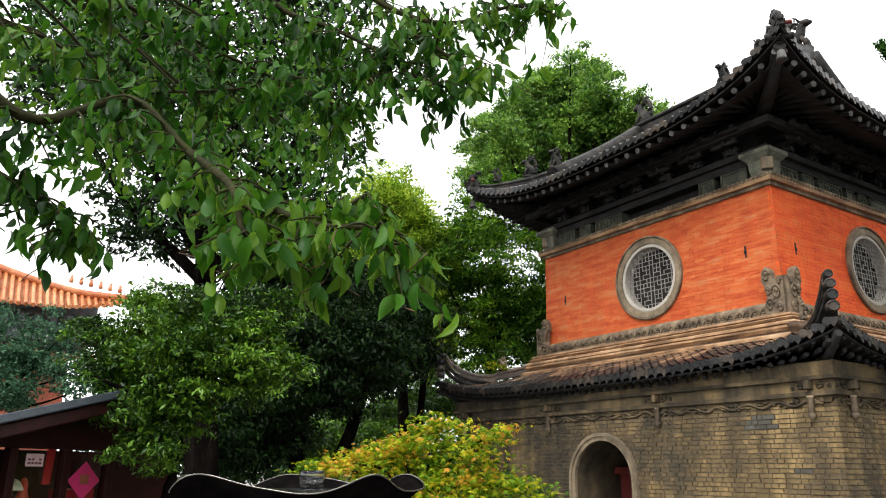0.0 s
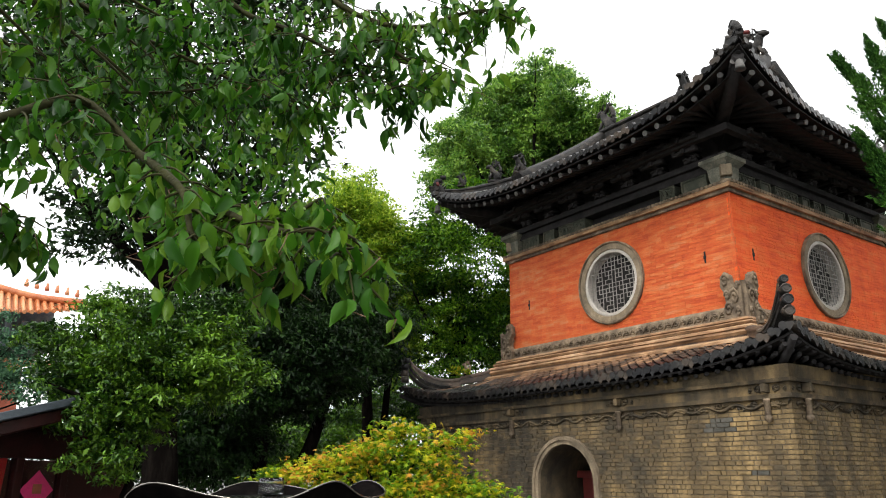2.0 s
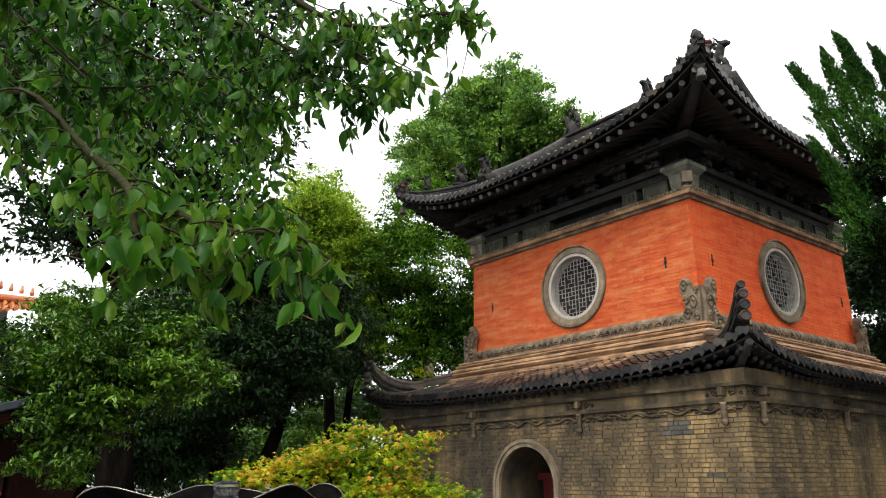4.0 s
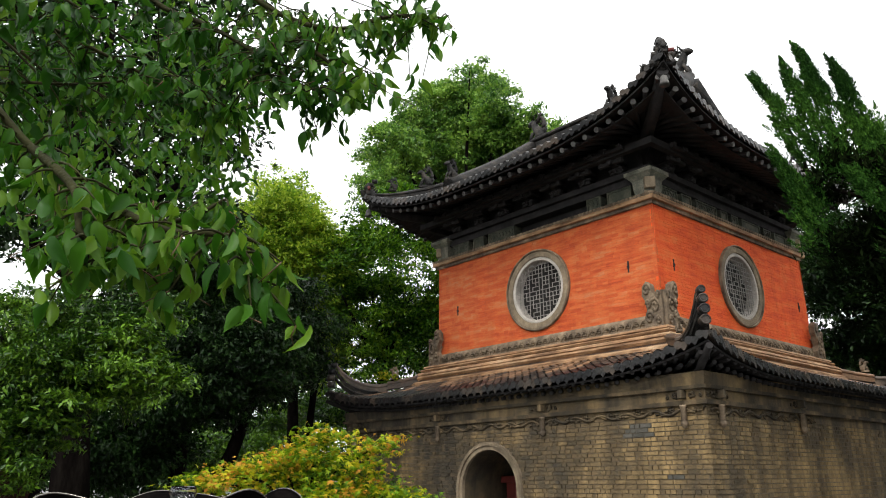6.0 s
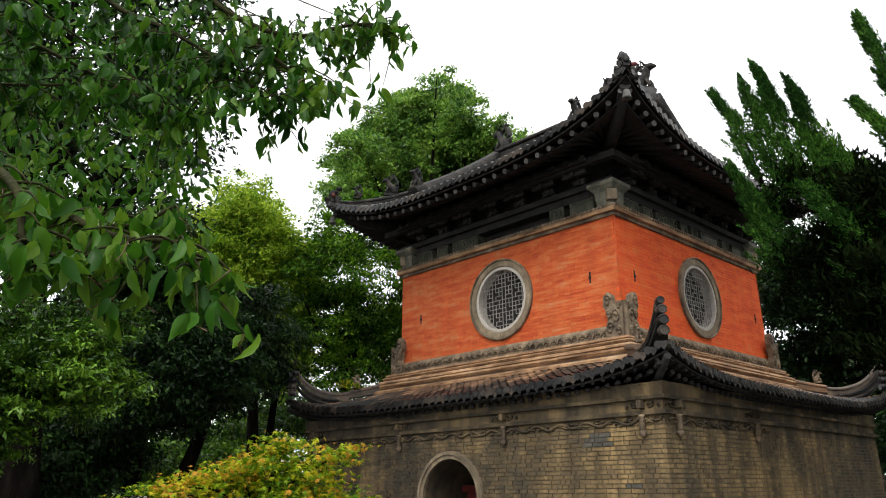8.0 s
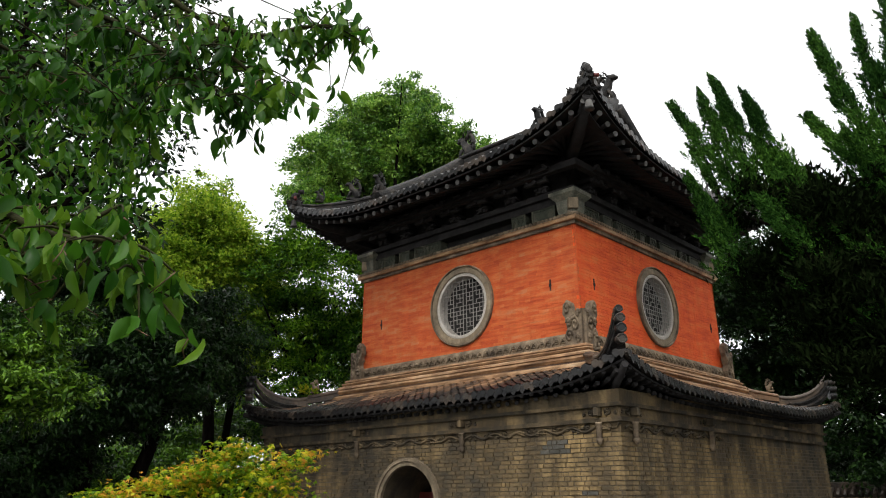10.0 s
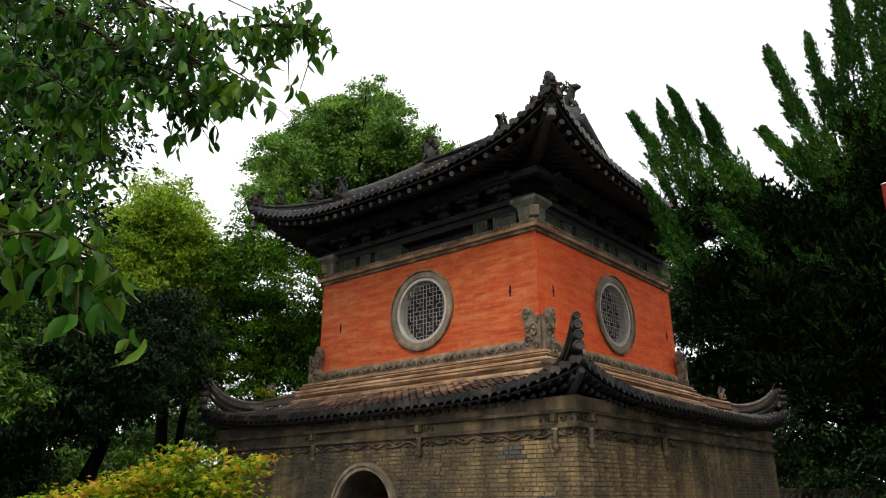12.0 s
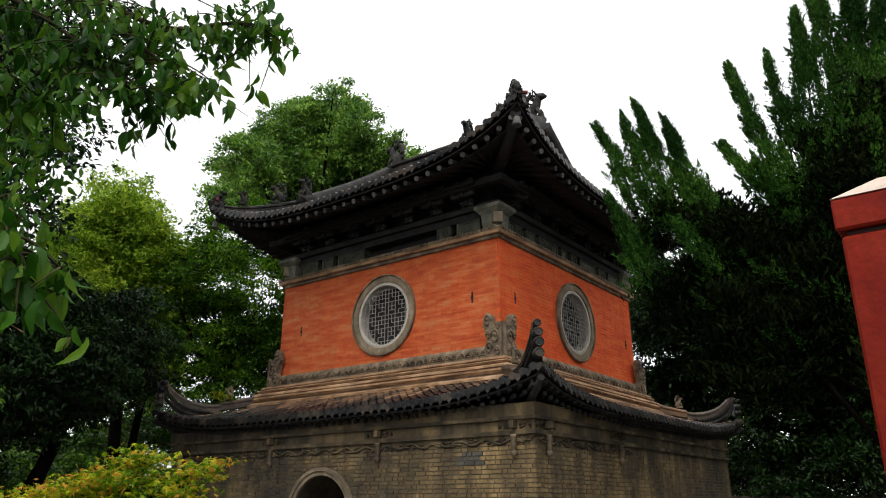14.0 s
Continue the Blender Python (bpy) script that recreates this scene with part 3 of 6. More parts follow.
def eave_timber():
    """Rafters, their pale round ends, boarding and brackets under both eaves."""
    for k in range(4):
        joined, joined_ends = bmesh.new(), bmesh.new()
        def lay(p0, p1, r, roof, end_mat, end_r):
            """One rafter and its end disc: single parts on the two faces in view, joined on the others."""
            tip = p1 + (p1 - p0).normalized() * 0.014
            bm = bmesh.new() if k < 2 else joined
            tube(bm, [TURN[k] @ p0, TURN[k] @ p1], r, 6)
            if k < 2:
                part("rafter", bm, TIMBER, roof)
            bm = bmesh.new() if k < 2 else joined_ends
            tube(bm, [TURN[k] @ p1, TURN[k] @ tip], end_r, 8)
            if k < 2:
                part("rafter_end", bm, end_mat, roof)
        u = -3.75
        while u <= 3.76:                              # upper eaves
            e = uedge(u)
            u_in = math.copysign(min(abs(u), 2.5), u)
            lay(Vector((u_in, -2.45, 7.56)), Vector((u, -(e - 0.10), uheight(u, e - 0.10) - 0.21)), 0.042, up_roof, RAFTER_END, 0.048)
            u += 0.25
        roof_bed("soffit", 2.35, UR_OUT - 0.03, lambda q: uedge(q) - 0.03, uheight, k, up_roof, TIMBER, 0.03, 0.09)
        roof_bed("soffit_board", 2.35, UR_OUT - 0.24, lambda q: uedge(q) - 0.24, uheight, k, up_roof, TIMBER, 0.03, 0.235)
        u = -4.35
        while u <= 4.36:                              # lower eaves, two tiers
            e = ledge(u)
            for din, dz, r in ((0.06, 0.115, 0.032), (0.17, 0.20, 0.034)):
                lay(Vector((u * 0.93, -3.95, lheight(u * 0.93, 4.0) - dz)), Vector((u, -(e - din), lheight(u, e - din) - dz)), r, low_roof, TIMBER, r * 0.9)
            u += 0.175
        roof_bed("soffit", 3.8, LR_OUT - 0.03, lambda q: ledge(q) - 0.03, lheight, k, low_roof, TIMBER, 0.03, 0.08)
        if k >= 2:
            part("rafters_behind", joined, TIMBER, up_roof)["kind"] = "stuff"
            part("rafter_ends_behind", joined_ends, RAFTER_END, up_roof)["kind"] = "stuff"
        else:
            joined.free(); joined_ends.free()


def sweep(path, widths, heights, mat, name, parent, k45, z_off=0.0):
    """A ridge of rounded box section along (dist, z) on a diagonal of the plan."""
    bm = bmesh.new()
    rings = []
    a = math.radians(k45)
    out = Vector((math.cos(a), math.sin(a), 0)); side = Vector((-math.sin(a), math.cos(a), 0))
    for (d, zz), w, h in zip(path, widths, heights):
        c = out * d
        sec = ((-w / 2, 0), (-w / 2, h * 0.55), (-w * 0.62, h * 0.6), (-w * 0.62, h * 0.75), (-w * 0.4, h * 0.92), (0, h), (w * 0.4, h * 0.92), (w * 0.62, h * 0.75), (w * 0.62, h * 0.6), (w / 2, h * 0.55), (w / 2, 0))
        rings.append([bm.verts.new(c + side * x + Vector((0, 0, zz + y + z_off))) for x, y in sec])
    n = len(rings[0])
    for p, q in zip(rings, rings[1:]):
        for i in range(n):
            bm.faces.new((p[i], p[(i + 1) % n], q[(i + 1) % n], q[i]))
    bm.faces.new(rings[0]); bm.faces.new(rings[-1][::-1])
    bmesh.ops.recalc_face_normals(bm, faces=bm.faces)
    return part(name, bm, mat, parent)


def beast(parent, place, turn, size, mat, name="roof_beast"):
    """A small roof-ridge creature: body, head, crest and tail as lumps of one mesh."""
    bm = bmesh.new()
    tube(bm, smooth_curve([(-0.25, 0, 0), (-0.18, 0, 0.3), (0.0, 0, 0.5), (0.08, 0, 0.72), (0.2, 0, 0.85)], 3),
         [0.20, 0.21, 0.22, 0.22, 0.2, 0.18, 0.16, 0.15, 0.14, 0.14, 0.13, 0.11, 0.08], 7)
    tube(bm, [(0.12, 0, 0.8), (0.28, 0, 0.8), (0.4, 0, 0.74)], [0.14, 0.11, 0.05], 6)
    for s in (-1, 1):
        tube(bm, [(0.06, 0.06 * s, 0.88), (0.0, 0.10 * s, 1.02), (-0.1, 0.12 * s, 1.1)], [0.04, 0.03, 0.012], 5)
        tube(bm, [(0.08, 0.1 * s, 0.35), (0.18, 0.12 * s, 0.18), (0.2, 0.12 * s, 0)], [0.08, 0.06, 0.06], 5)
    tube(bm, smooth_curve([(-0.25, 0, 0.15), (-0.42, 0, 0.4), (-0.36, 0, 0.8), (-0.2, 0, 1.0), (-0.28, 0, 1.15)], 3), [0.10, 0.1, 0.1, 0.1, 0.09, 0.09, 0.08, 0.08, 0.07, 0.06, 0.05, 0.03, 0.012], 6)
    for i in range(5):
        q = i / 4
        x, zz = -0.22 + 0.3 * q, 0.35 + 0.55 * q
        tube(bm, [(x - 0.12, 0, zz), (x - 0.26, 0, zz + 0.1)], [0.05, 0.008], 5)
    for j in range(4):                                # fanned mane
        tube(bm, smooth_curve([(-0.05, 0.03, 0.72), (-0.16 - 0.05 * j, 0.05, 0.92 + 0.03 * j), (-0.12 - 0.10 * j, 0.03, 1.22 - 0.08 * j)], 2), [0.05, 0.045, 0.035, 0.025, 0.01], 5)
    box(bm, -0.34, 0.3, -0.16, 0.16, -0.12, 0.03, 0.02)
    bm.transform(Matrix.Translation(place) @ Matrix.Rotation(math.radians(turn), 4, "Z") @ Matrix.Scale(size, 4))
    return part(name, bm, mat, parent)


def hip_finial(place, ang):
    """Curled tile figure on the tip of an upper hip, with round tile heads to both sides and one red bolt end."""
    bm = bmesh.new()
    for sgn in (-1, 1):
        for h, r, w in ((-0.02, 0.055, 0.15), (0.12, 0.05, 0.11), (0.24, 0.04, 0.06)):
            tube(bm, [(0.02, sgn * (w - 0.10), h), (0.02, sgn * (w + 0.05), h + 0.01)], [r, r], 8)
    tube(bm, smooth_curve([(-0.12, 0, -0.1), (-0.05, 0, 0.12), (0.06, 0, 0.24), (0.02, 0, 0.36), (-0.06, 0, 0.33)], 3), [0.13, 0.13, 0.12, 0.12, 0.11, 0.10, 0.09, 0.085, 0.08, 0.07, 0.06, 0.045, 0.02], 7)
    for k in range(4):
        tube(bm, [(-0.10 + 0.04 * k, 0.05, 0.12 + 0.05 * k), (-0.20 + 0.04 * k, 0.09 - 0.05 * k, 0.22 + 0.06 * k)], [0.03, 0.008], 5)
    m = Matrix.Translation(place) @ Matrix.Rotation(math.radians(ang), 4, "Z")
    bm.transform(m)
    part("tip_figure", bm, RIDGE, up_roof, "curled dark tile figure")
    bm = tube(bmesh.new(), [(0.0, 0.02, 0.22), (0.0, 0.20, 0.23)], [0.032, 0.036], 8)
    bm.transform(m)
    part("bolt_end", bm, DOOR_RED, up_roof, "dull red round bolt end")


def ridges():
    q = math.sqrt(2)
    for n, ang in enumerate((-45, 45, 135, 225)):
        # lower hip: stepped ridge, dip, and a horn that curls up
        path = [(3.50 * q, 3.45), (3.62 * q, 3.44), (3.75 * q, 3.455), (3.88 * q, 3.50), (4.0 * q, 3.57), (4.11 * q, 3.67), (4.20 * q, 3.79), (4.26 * q, 3.91), (4.30 * q, 4.03)]
        sweep([(3.05 * q, 3.60), (3.2 * q, 3.56), (3.38 * q, 3.52), (3.5 * q, 3.50)], [0.17] * 4, [0.20, 0.19, 0.18, 0.17], RUST, "hip_ridge", low_roof, ang)
        sweep(path, [0.17, 0.16, 0.15, 0.14, 0.13, 0.12, 0.10, 0.09, 0.05], [0.19, 0.18, 0.17, 0.16, 0.15, 0.14, 0.13, 0.11, 0.06], RUST_DARK, "horn", low_roof, ang)
        sweep([(d + 0.03, zz - 0.09) for d, zz in path[1:]], [0.28, 0.25, 0.22, 0.19, 0.17, 0.14, 0.11, 0.07], [0.13, 0.12, 0.12, 0.11, 0.10, 0.10, 0.09, 0.06], RIDGE, "horn_base", low_roof, ang)
        sweep([(d + 0.05, zz - 0.19) for d, zz in path[2:-1]], [0.36, 0.32, 0.27, 0.22, 0.17, 0.11], [0.14, 0.13, 0.12, 0.11, 0.10, 0.08], RIDGE, "horn_bed", low_roof, ang)
        a = math.radians(ang)
        o = Vector((math.cos(a), math.sin(a), 0))
        beast(low_roof, o * 3.42 * q + Vector((0, 0, 3.74)), ang, 0.22, STONE)
        # upper hip
        ds = [2.3, 2.6, 2.9, 3.2, 3.5, 3.75, 3.9, 3.98]
        path = [(d * q, uheight(d, min(d, UR_OUT)) - 0.02) for d in ds]
        sweep(path, [0.2, 0.2, 0.19, 0.19, 0.18, 0.16, 0.14, 0.10], [0.26, 0.26, 0.24, 0.21, 0.16, 0.13, 0.11, 0.08], RIDGE, "hip_ridge", up_roof, ang)
        beast(up_roof, o * 2.95 * q + Vector((0, 0, uheight(2.95, 2.95) + 0.26)), ang, 0.42, RIDGE)
        beast(up_roof, o * 3.48 * q + Vector((0, 0, uheight(3.48, 3.48) + 0.24)), ang, 0.27, RIDGE)
        hip_finial(o * 3.84 * q + Vector((0, 0, 7.80)), ang)
        bm = bmesh.new()                              # stacked cap tiles at the tip
        for j in range(4):
            lathe(bm, [(0.0, -0.07), (0.055, -0.06), (0.055, 0.06), (0.0, 0.07)], o * (3.95 - 0.06 * j) * q + Vector((0, 0, 8.0 + 0.08 * j)), 8, Matrix.Rotation(math.radians(ang), 4, "Z") @ Matrix.Rotation(math.pi / 2, 4, "Y"))
        part("cap_tiles", bm, RIDGE, up_roof)
        bm = bmesh.new()                              # corner beam under the horn, and its pale end block
        tube(bm, [o * 2.5 * q + Vector((0, 0, 7.2)), o * 3.3 * q + Vector((0, 0, 7.38)), o * 3.84 * q + Vector((0, 0, 7.66))], [0.12, 0.11, 0.09], 6)
        part("corner_beam", bm, TIMBER, up_roof)
        bm = bmesh.new()
        tube(bm, [o * 3.1 * q + Vector((0, 0, 2.95)), o * 4.0 * q + Vector((0, 0, 3.05)), o * 4.42 * q + Vector((0, 0, 3.28))], [0.07, 0.065, 0.05], 6)
        part("corner_beam", bm, TIMBER, low_roof)
        bm = bmesh.new()                              # wind bell under the tip
        lathe(bm, [(0.02, 0.17), (0.05, 0.15), (0.07, 0.04), (0.085, 0.0), (0.0, 0.0)], o * 3.86 * q + Vector((0, 0, 7.40)), 10)
        part("wind_bell", bm, RAFTER_END, up_roof, "grey metal wind bell")
    bm = bmesh.new()                                  # main ridge along x with a dragon at each end
    box(bm, -GABLE + 0.05, GABLE - 0.05, -0.13, 0.13, 9.36, 9.74, 0.03)
    box(bm, -GABLE, GABLE, -0.17, 0.17, 9.74, 9.84, 0.03)
    part("main_ridge", bm, RIDGE, up_roof)
    for s, turn in ((1, 180), (-1, 0)):
        beast(up_roof, (s * (GABLE - 0.12), 0, 9.80), turn + 180, 0.66, RIDGE, "ridge_dragon")
        bm = bmesh.new()                              # red gable board
        edge = [(-2.0, uheight(0, 2.0)), (-1.0, uheight(0, 1.0)), (0, 9.45), (1.0, uheight(0, 1.0)), (2.0, uheight(0, 2.0))]
        bm.faces.new([bm.verts.new((s * (GABLE - 0.1), y, zz)) for y, zz in [(-2.1, 7.95), (2.1, 7.95)] + edge[::-1]])
        bmesh.ops.solidify(bm, geom=bm.faces[:], thickness=0.06)
        part("gable_board", bm, RED, up_roof, "red gable board")
        for t in (-1, 1):                             # ridges down the gable edge, ending in a beast
            bm = bmesh.new()
            tube(bm, [(s * (GABLE - 0.02), t * y, uheight(0, y) + 0.20) for y in np.linspace(0.1, 2.9, 11)], 0.18, 8)
            part("gable_ridge", bm, RIDGE, up_roof)
            beast(up_roof, (s * (GABLE - 0.02), t * 2.85, uheight(0, 2.85) + 0.36), 90 * t, 0.42, RIDGE)


lay_tiles()
eave_timber()
ridges()

# ---------------------------------------------------------------- upper storey
RED_Z0, RED_Z1 = 4.20, 6.09
WIN_Z, WIN_R = 5.09, 0.80


def upper_d(z):
    return HU + 0.012 * (6.0 - z)


def red_storey():
    courses, z = [], RED_Z0
    while z < RED_Z1 - 0.01:
        courses.append((z, min(z + 0.062, RED_Z1), upper_d(z)))
        z += 0.062
    for k in range(4):
        cut = lambda a, b, z0, z1: cut_round(a, b, z0, z1, 0.13 if k == 0 else 0, WIN_Z, 0.735)
        rows = brick_boxes(courses, cut, 0.22, 0.1, 0.0016, 0.001)
        boxes_mesh("brickwork", rows, upper_d, RED_BRIGHTENED if k == 1 else RED, upper_wall, k, c=0.0011)["kind"] = "stuff"
        bm = bmesh.new()
        d0, d1 = upper_d(RED_Z0) - 0.004, upper_d(RED_Z1) - 0.004
        cu = 0.13 if k == 0 else 0
        n = 32
        circ = [bm.verts.new((cu + 0.72 * math.cos(2 * math.pi * i / n), -upper_d(WIN_Z) + 0.008, WIN_Z + 0.72 * math.sin(2 * math.pi * i / n))) for i in range(n)]
        outer = []
        for i in range(n):
            a = 2 * math.pi * i / n
            c, s = math.cos(a), math.sin(a)
            hx = (d0 - 0 - cu) if c > 0 else (d0 + cu)
            hz = (RED_Z1 - WIN_Z) if s > 0 else (WIN_Z - RED_Z0)
            f = min(hx / abs(c) if abs(c) > 1e-6 else 1e9, hz / abs(s) if abs(s) > 1e-6 else 1e9)
            zz = WIN_Z + f * s
            outer.append(bm.verts.new((cu + f * c, -(upper_d(zz) - 0.008), zz)))
        for i in range(n):
            bm.faces.new((circ[i], circ[(i + 1) % n], outer[(i + 1) % n], outer[i]))
        # the four corners
        for sx in (-1, 1):
            for zt in (RED_Z0, RED_Z1):
                cv = bm.verts.new((sx * d0, -(upper_d(zt) - 0.008), zt))
                near = sorted(outer, key=lambda v: (v.co - cv.co).length)[:2]
                bm.faces.new((cv, near[0], near[1]))
        bmesh.ops.recalc_face_normals(bm, faces=bm.faces)
        bm.transform(TURN[k])
        part("mortar_body", bm, RED_CORE, upper_wall)
        slots = ((2.17, 5.10), (-2.12, 5.07)) if k == 0 else ((-2.24, 5.10), (2.36, 5.03))
        for u, zz in slots:                           # small iron wall ties
            bm = bmesh.new()
            box(bm, u - 0.014, u + 0.014, -upper_d(zz) - 0.012, -upper_d(zz) + 0.02, zz - 0.10, zz + 0.10, 0.004)
            box(bm, u - 0.022, u + 0.022, -upper_d(zz) - 0.02, -upper_d(zz) + 0.02, zz - 0.03, zz + 0.02, 0.004)
            bm.transform(TURN[k])
            part("wall_tie", bm, TIMBER, upper_wall, "dark iron wall tie")


def round_window(k, cu):
    win = new("round_window"); win.parent = tower
    d = upper_d(WIN_Z)
    for r0, r1, out, mat, name in ((0.635, 0.752, 0.030, RING, "stone_ring"), (0.75, 0.785, 0.055, STONE, "outer_fillet"), (0.57, 0.637, 0.012, RIM_STONE, "pale_rim")):
        bm = bmesh.new()
        n = 48
        deep = -0.2 if mat is RIM_STONE else -0.05
        sec = [(r0, deep), (r0, out), (r0 + 0.01, out + 0.008), (r1 - 0.015, out + 0.008), (r1, out - 0.005), (r1, deep)]
        rings = []
        for i in range(n):
            a = 2 * math.pi * i / n
            rings.append([bm.verts.new((cu + r * math.cos(a), -(d + o), WIN_Z + r * math.sin(a))) for r, o in sec])
        for i in range(n):
            p, q = rings[i], rings[(i + 1) % n]
            for j in range(len(sec) - 1):
                bm.faces.new((p[j], q[j], q[j + 1], p[j + 1]))
        bmesh.ops.recalc_face_normals(bm, faces=bm.faces)
        bm.transform(TURN[k]); part(name, bm, mat, win)
    # fretwork: a grid of cells with bars left out in a turned pattern
    bars = bmesh.new()
    R, N = 0.575, 14
    c = 2 * R / N
    off = d - 0.04
    def bar(u0, z0, u1, z1):
        mid = max(math.hypot(u0, z0), math.hypot(u1, z1))
        if mid > R + 0.03:
            return
        w = 0.0046
        box(bars, cu + min(u0, u1) - w, cu + max(u0, u1) + w, -off - 0.006, -off + 0.006, WIN_Z + min(z0, z1) - w, WIN_Z + max(z0, z1) + w)
    for i in range(N + 1):
        for j in range(N + 1):
            u, zz = -R + i * c, -R + j * c
            g = (i % 6, j % 6)
            if not ((g[0] in (1, 4) and g[1] in (2, 3)) or (g == (2, 5))):
                bar(u, zz, u + c, zz)
            if not ((g[1] in (1, 4) and g[0] in (0, 3)) or (g[0] == 5 and g[1] in (2, 0))):
                bar(u, zz, u, zz + c)
    bars.transform(TURN[k])
    part("fret_lattice", bars, LATTICE, win, "pale geometric fretwork lattice")
    # Near-black disc stands for the unlit room; its shade is in the colour.
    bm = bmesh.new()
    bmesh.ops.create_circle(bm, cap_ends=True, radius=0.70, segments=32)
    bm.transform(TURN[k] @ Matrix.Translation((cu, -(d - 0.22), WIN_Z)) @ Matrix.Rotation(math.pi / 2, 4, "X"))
    part("shade_backing", bm, DARK, win)


red_storey()
round_window(0, 0.13); round_window(1, 0.0); round_window(2, 0.0); round_window(3, 0.0)

base_mould = new("base_moulding"); base_mould.parent = tower
base_mould["label"] = "pale moulded courses and carved frieze at the foot of the red wall"
band("lower_roll", [(2.9, 3.46), (3.20, 3.46), (3.225, 3.50), (3.215, 3.535), (3.16, 3.54), (3.16, 3.556), (3.195, 3.56), (3.19, 3.60), (3.15, 3.63), (2.9, 3.63)], PALE, base_mould)
band("neck", [(2.9, 3.63), (3.09, 3.63), (3.09, 3.67), (2.9, 3.67)], RUST, base_mould)
band("middle_roll", [(2.85, 3.67), (3.10, 3.67), (3.135, 3.71), (3.12, 3.745), (3.06, 3.75), (3.06, 3.766), (3.095, 3.77), (3.08, 3.80), (3.04, 3.83), (2.85, 3.83)], PALE, base_mould)
band("gap", [(2.8, 3.83), (2.98, 3.83), (2.98, 3.85), (2.8, 3.85)], RUST, base_mould)
band("upper_roll", [(2.8, 3.85), (3.0, 3.85), (3.02, 3.88), (3.005, 3.90), (2.94, 3.905), (2.94, 3.92), (2.975, 3.925), (2.96, 3.96), (2.93, 3.97), (2.8, 3.97)], PALE, base_mould)
band("frieze", [(2.7, 3.97), (2.84, 3.97), (2.80, 4.16), (2.77, 4.20), (2.7, 4.20)], STONE, base_mould)


def frieze_carving():
    for k in (0, 1):
        bm = bmesh.new()
        u = -2.65
        n = 0
        while u < 2.7:
            scroll(bm, u, 4.07, 0.055, 2.835, k, 1 if n % 2 else -1, 1.3, 0.013)
            tube(bm, [TURN[k] @ Vector((u + 0.07, -2.84, 4.01)), TURN[k] @ Vector((u + 0.09, -2.84, 4.07)), TURN[k] @ Vector((u + 0.07, -2.81, 4.14))], [0.008, 0.016, 0.006], 4)
            u += 0.15; n += 1
        part("carved_relief", bm, STONE, base_mould, "carved scroll relief")


frieze_carving()


def corner_acroterion(sx, sy):
    """Pair of stone scroll leaves standing on the corner of the moulding."""
    ob = new("corner_scroll"); ob.parent = tower
    ob["label"] = "carved stone scroll ornament at the wall corner"
    for ax in (0, 1):
        bm = bmesh.new()
        prof = [(0.0, 0.0), (0.42, 0.0), (0.44, 0.12), (0.36, 0.22), (0.40, 0.36), (0.46, 0.42), (0.44, 0.54), (0.34, 0.60), (0.24, 0.55), (0.22, 0.44), (0.12, 0.42), (0.0, 0.46)]
        a = [bm.verts.new((x, -0.07, zz)) for x, zz in prof]; b = [bm.verts.new((x, 0.07, zz)) for x, zz in prof]
        bm.faces.new(a); bm.faces.new(b[::-1])
        for i in range(len(prof)):
            bm.faces.new((a[i], a[(i + 1) % len(prof)], b[(i + 1) % len(prof)], b[i]))
        bmesh.ops.recalc_face_normals(bm, faces=bm.faces)
        for cx, cz, r, f in ((0.34, 0.49, 0.09, 1), (0.16, 0.27, 0.11, -1), (0.31, 0.13, 0.09, 1), (0.1, 0.08, 0.06, -1), (0.32, 0.30, 0.06, -1), (0.08, 0.40, 0.05, 1)):
            for side in (-0.075, 0.075):
                pts = []
                for i in range(12):
                    an = i / 11 * 1.5 * 2 * math.pi
                    rr = r * (0.2 + 0.8 * i / 11)
                    pts.append((cx + f * rr * math.cos(an), side, cz + rr * math.sin(an)))
                tube(bm, pts, 0.024, 5)
        m = Matrix.Translation((sx * 2.86, sy * 2.86, 3.96)) @ Matrix.Diagonal((0.78, 0.78, 1.28, 1.0)) @ (Matrix.Scale(-sx, 4, (1, 0, 0)) if ax == 0 else Matrix.Rotation(math.pi / 2, 4, "Z") @ Matrix.Scale(-sy, 4, (1, 0, 0)))
        bm.transform(m)
        bmesh.ops.recalc_face_normals(bm, faces=bm.faces)
        part("scroll_leaf", bm, STONE, ob)


for sx, sy in ((1, -1), (-1, -1), (1, 1), (-1, 1)):
    corner_acroterion(sx, sy)


def horn_ends(ang):
    """Round tile ends, ringed, stacked up the outer face of a lower horn."""
    a = math.radians(ang)
    face = Vector((math.cos(a), math.sin(a), 0))
    side = Vector((-face.y, face.x, 0))
    for d, zz, r in ((4.40, 3.62, 0.07), (4.41, 3.76, 0.068), (4.40, 3.90, 0.062), (4.37, 4.03, 0.05)):
        c = face * d * math.sqrt(2) + Vector((0, 0, zz))
        bm = bmesh.new()
        tube(bm, [c - face * 0.14, c], [r, r], 12)
        tube(bm, [c + r * 0.85 * (math.cos(t) * side + math.sin(t) * Vector((0, 0, 1))) for t in np.linspace(0, 2 * math.pi, 15)], 0.014, 5)
        part("horn_end_tile", bm, TILE, low_roof, "ringed round end tile")


for ang in (-45, 45, 225):
    horn_ends(ang)

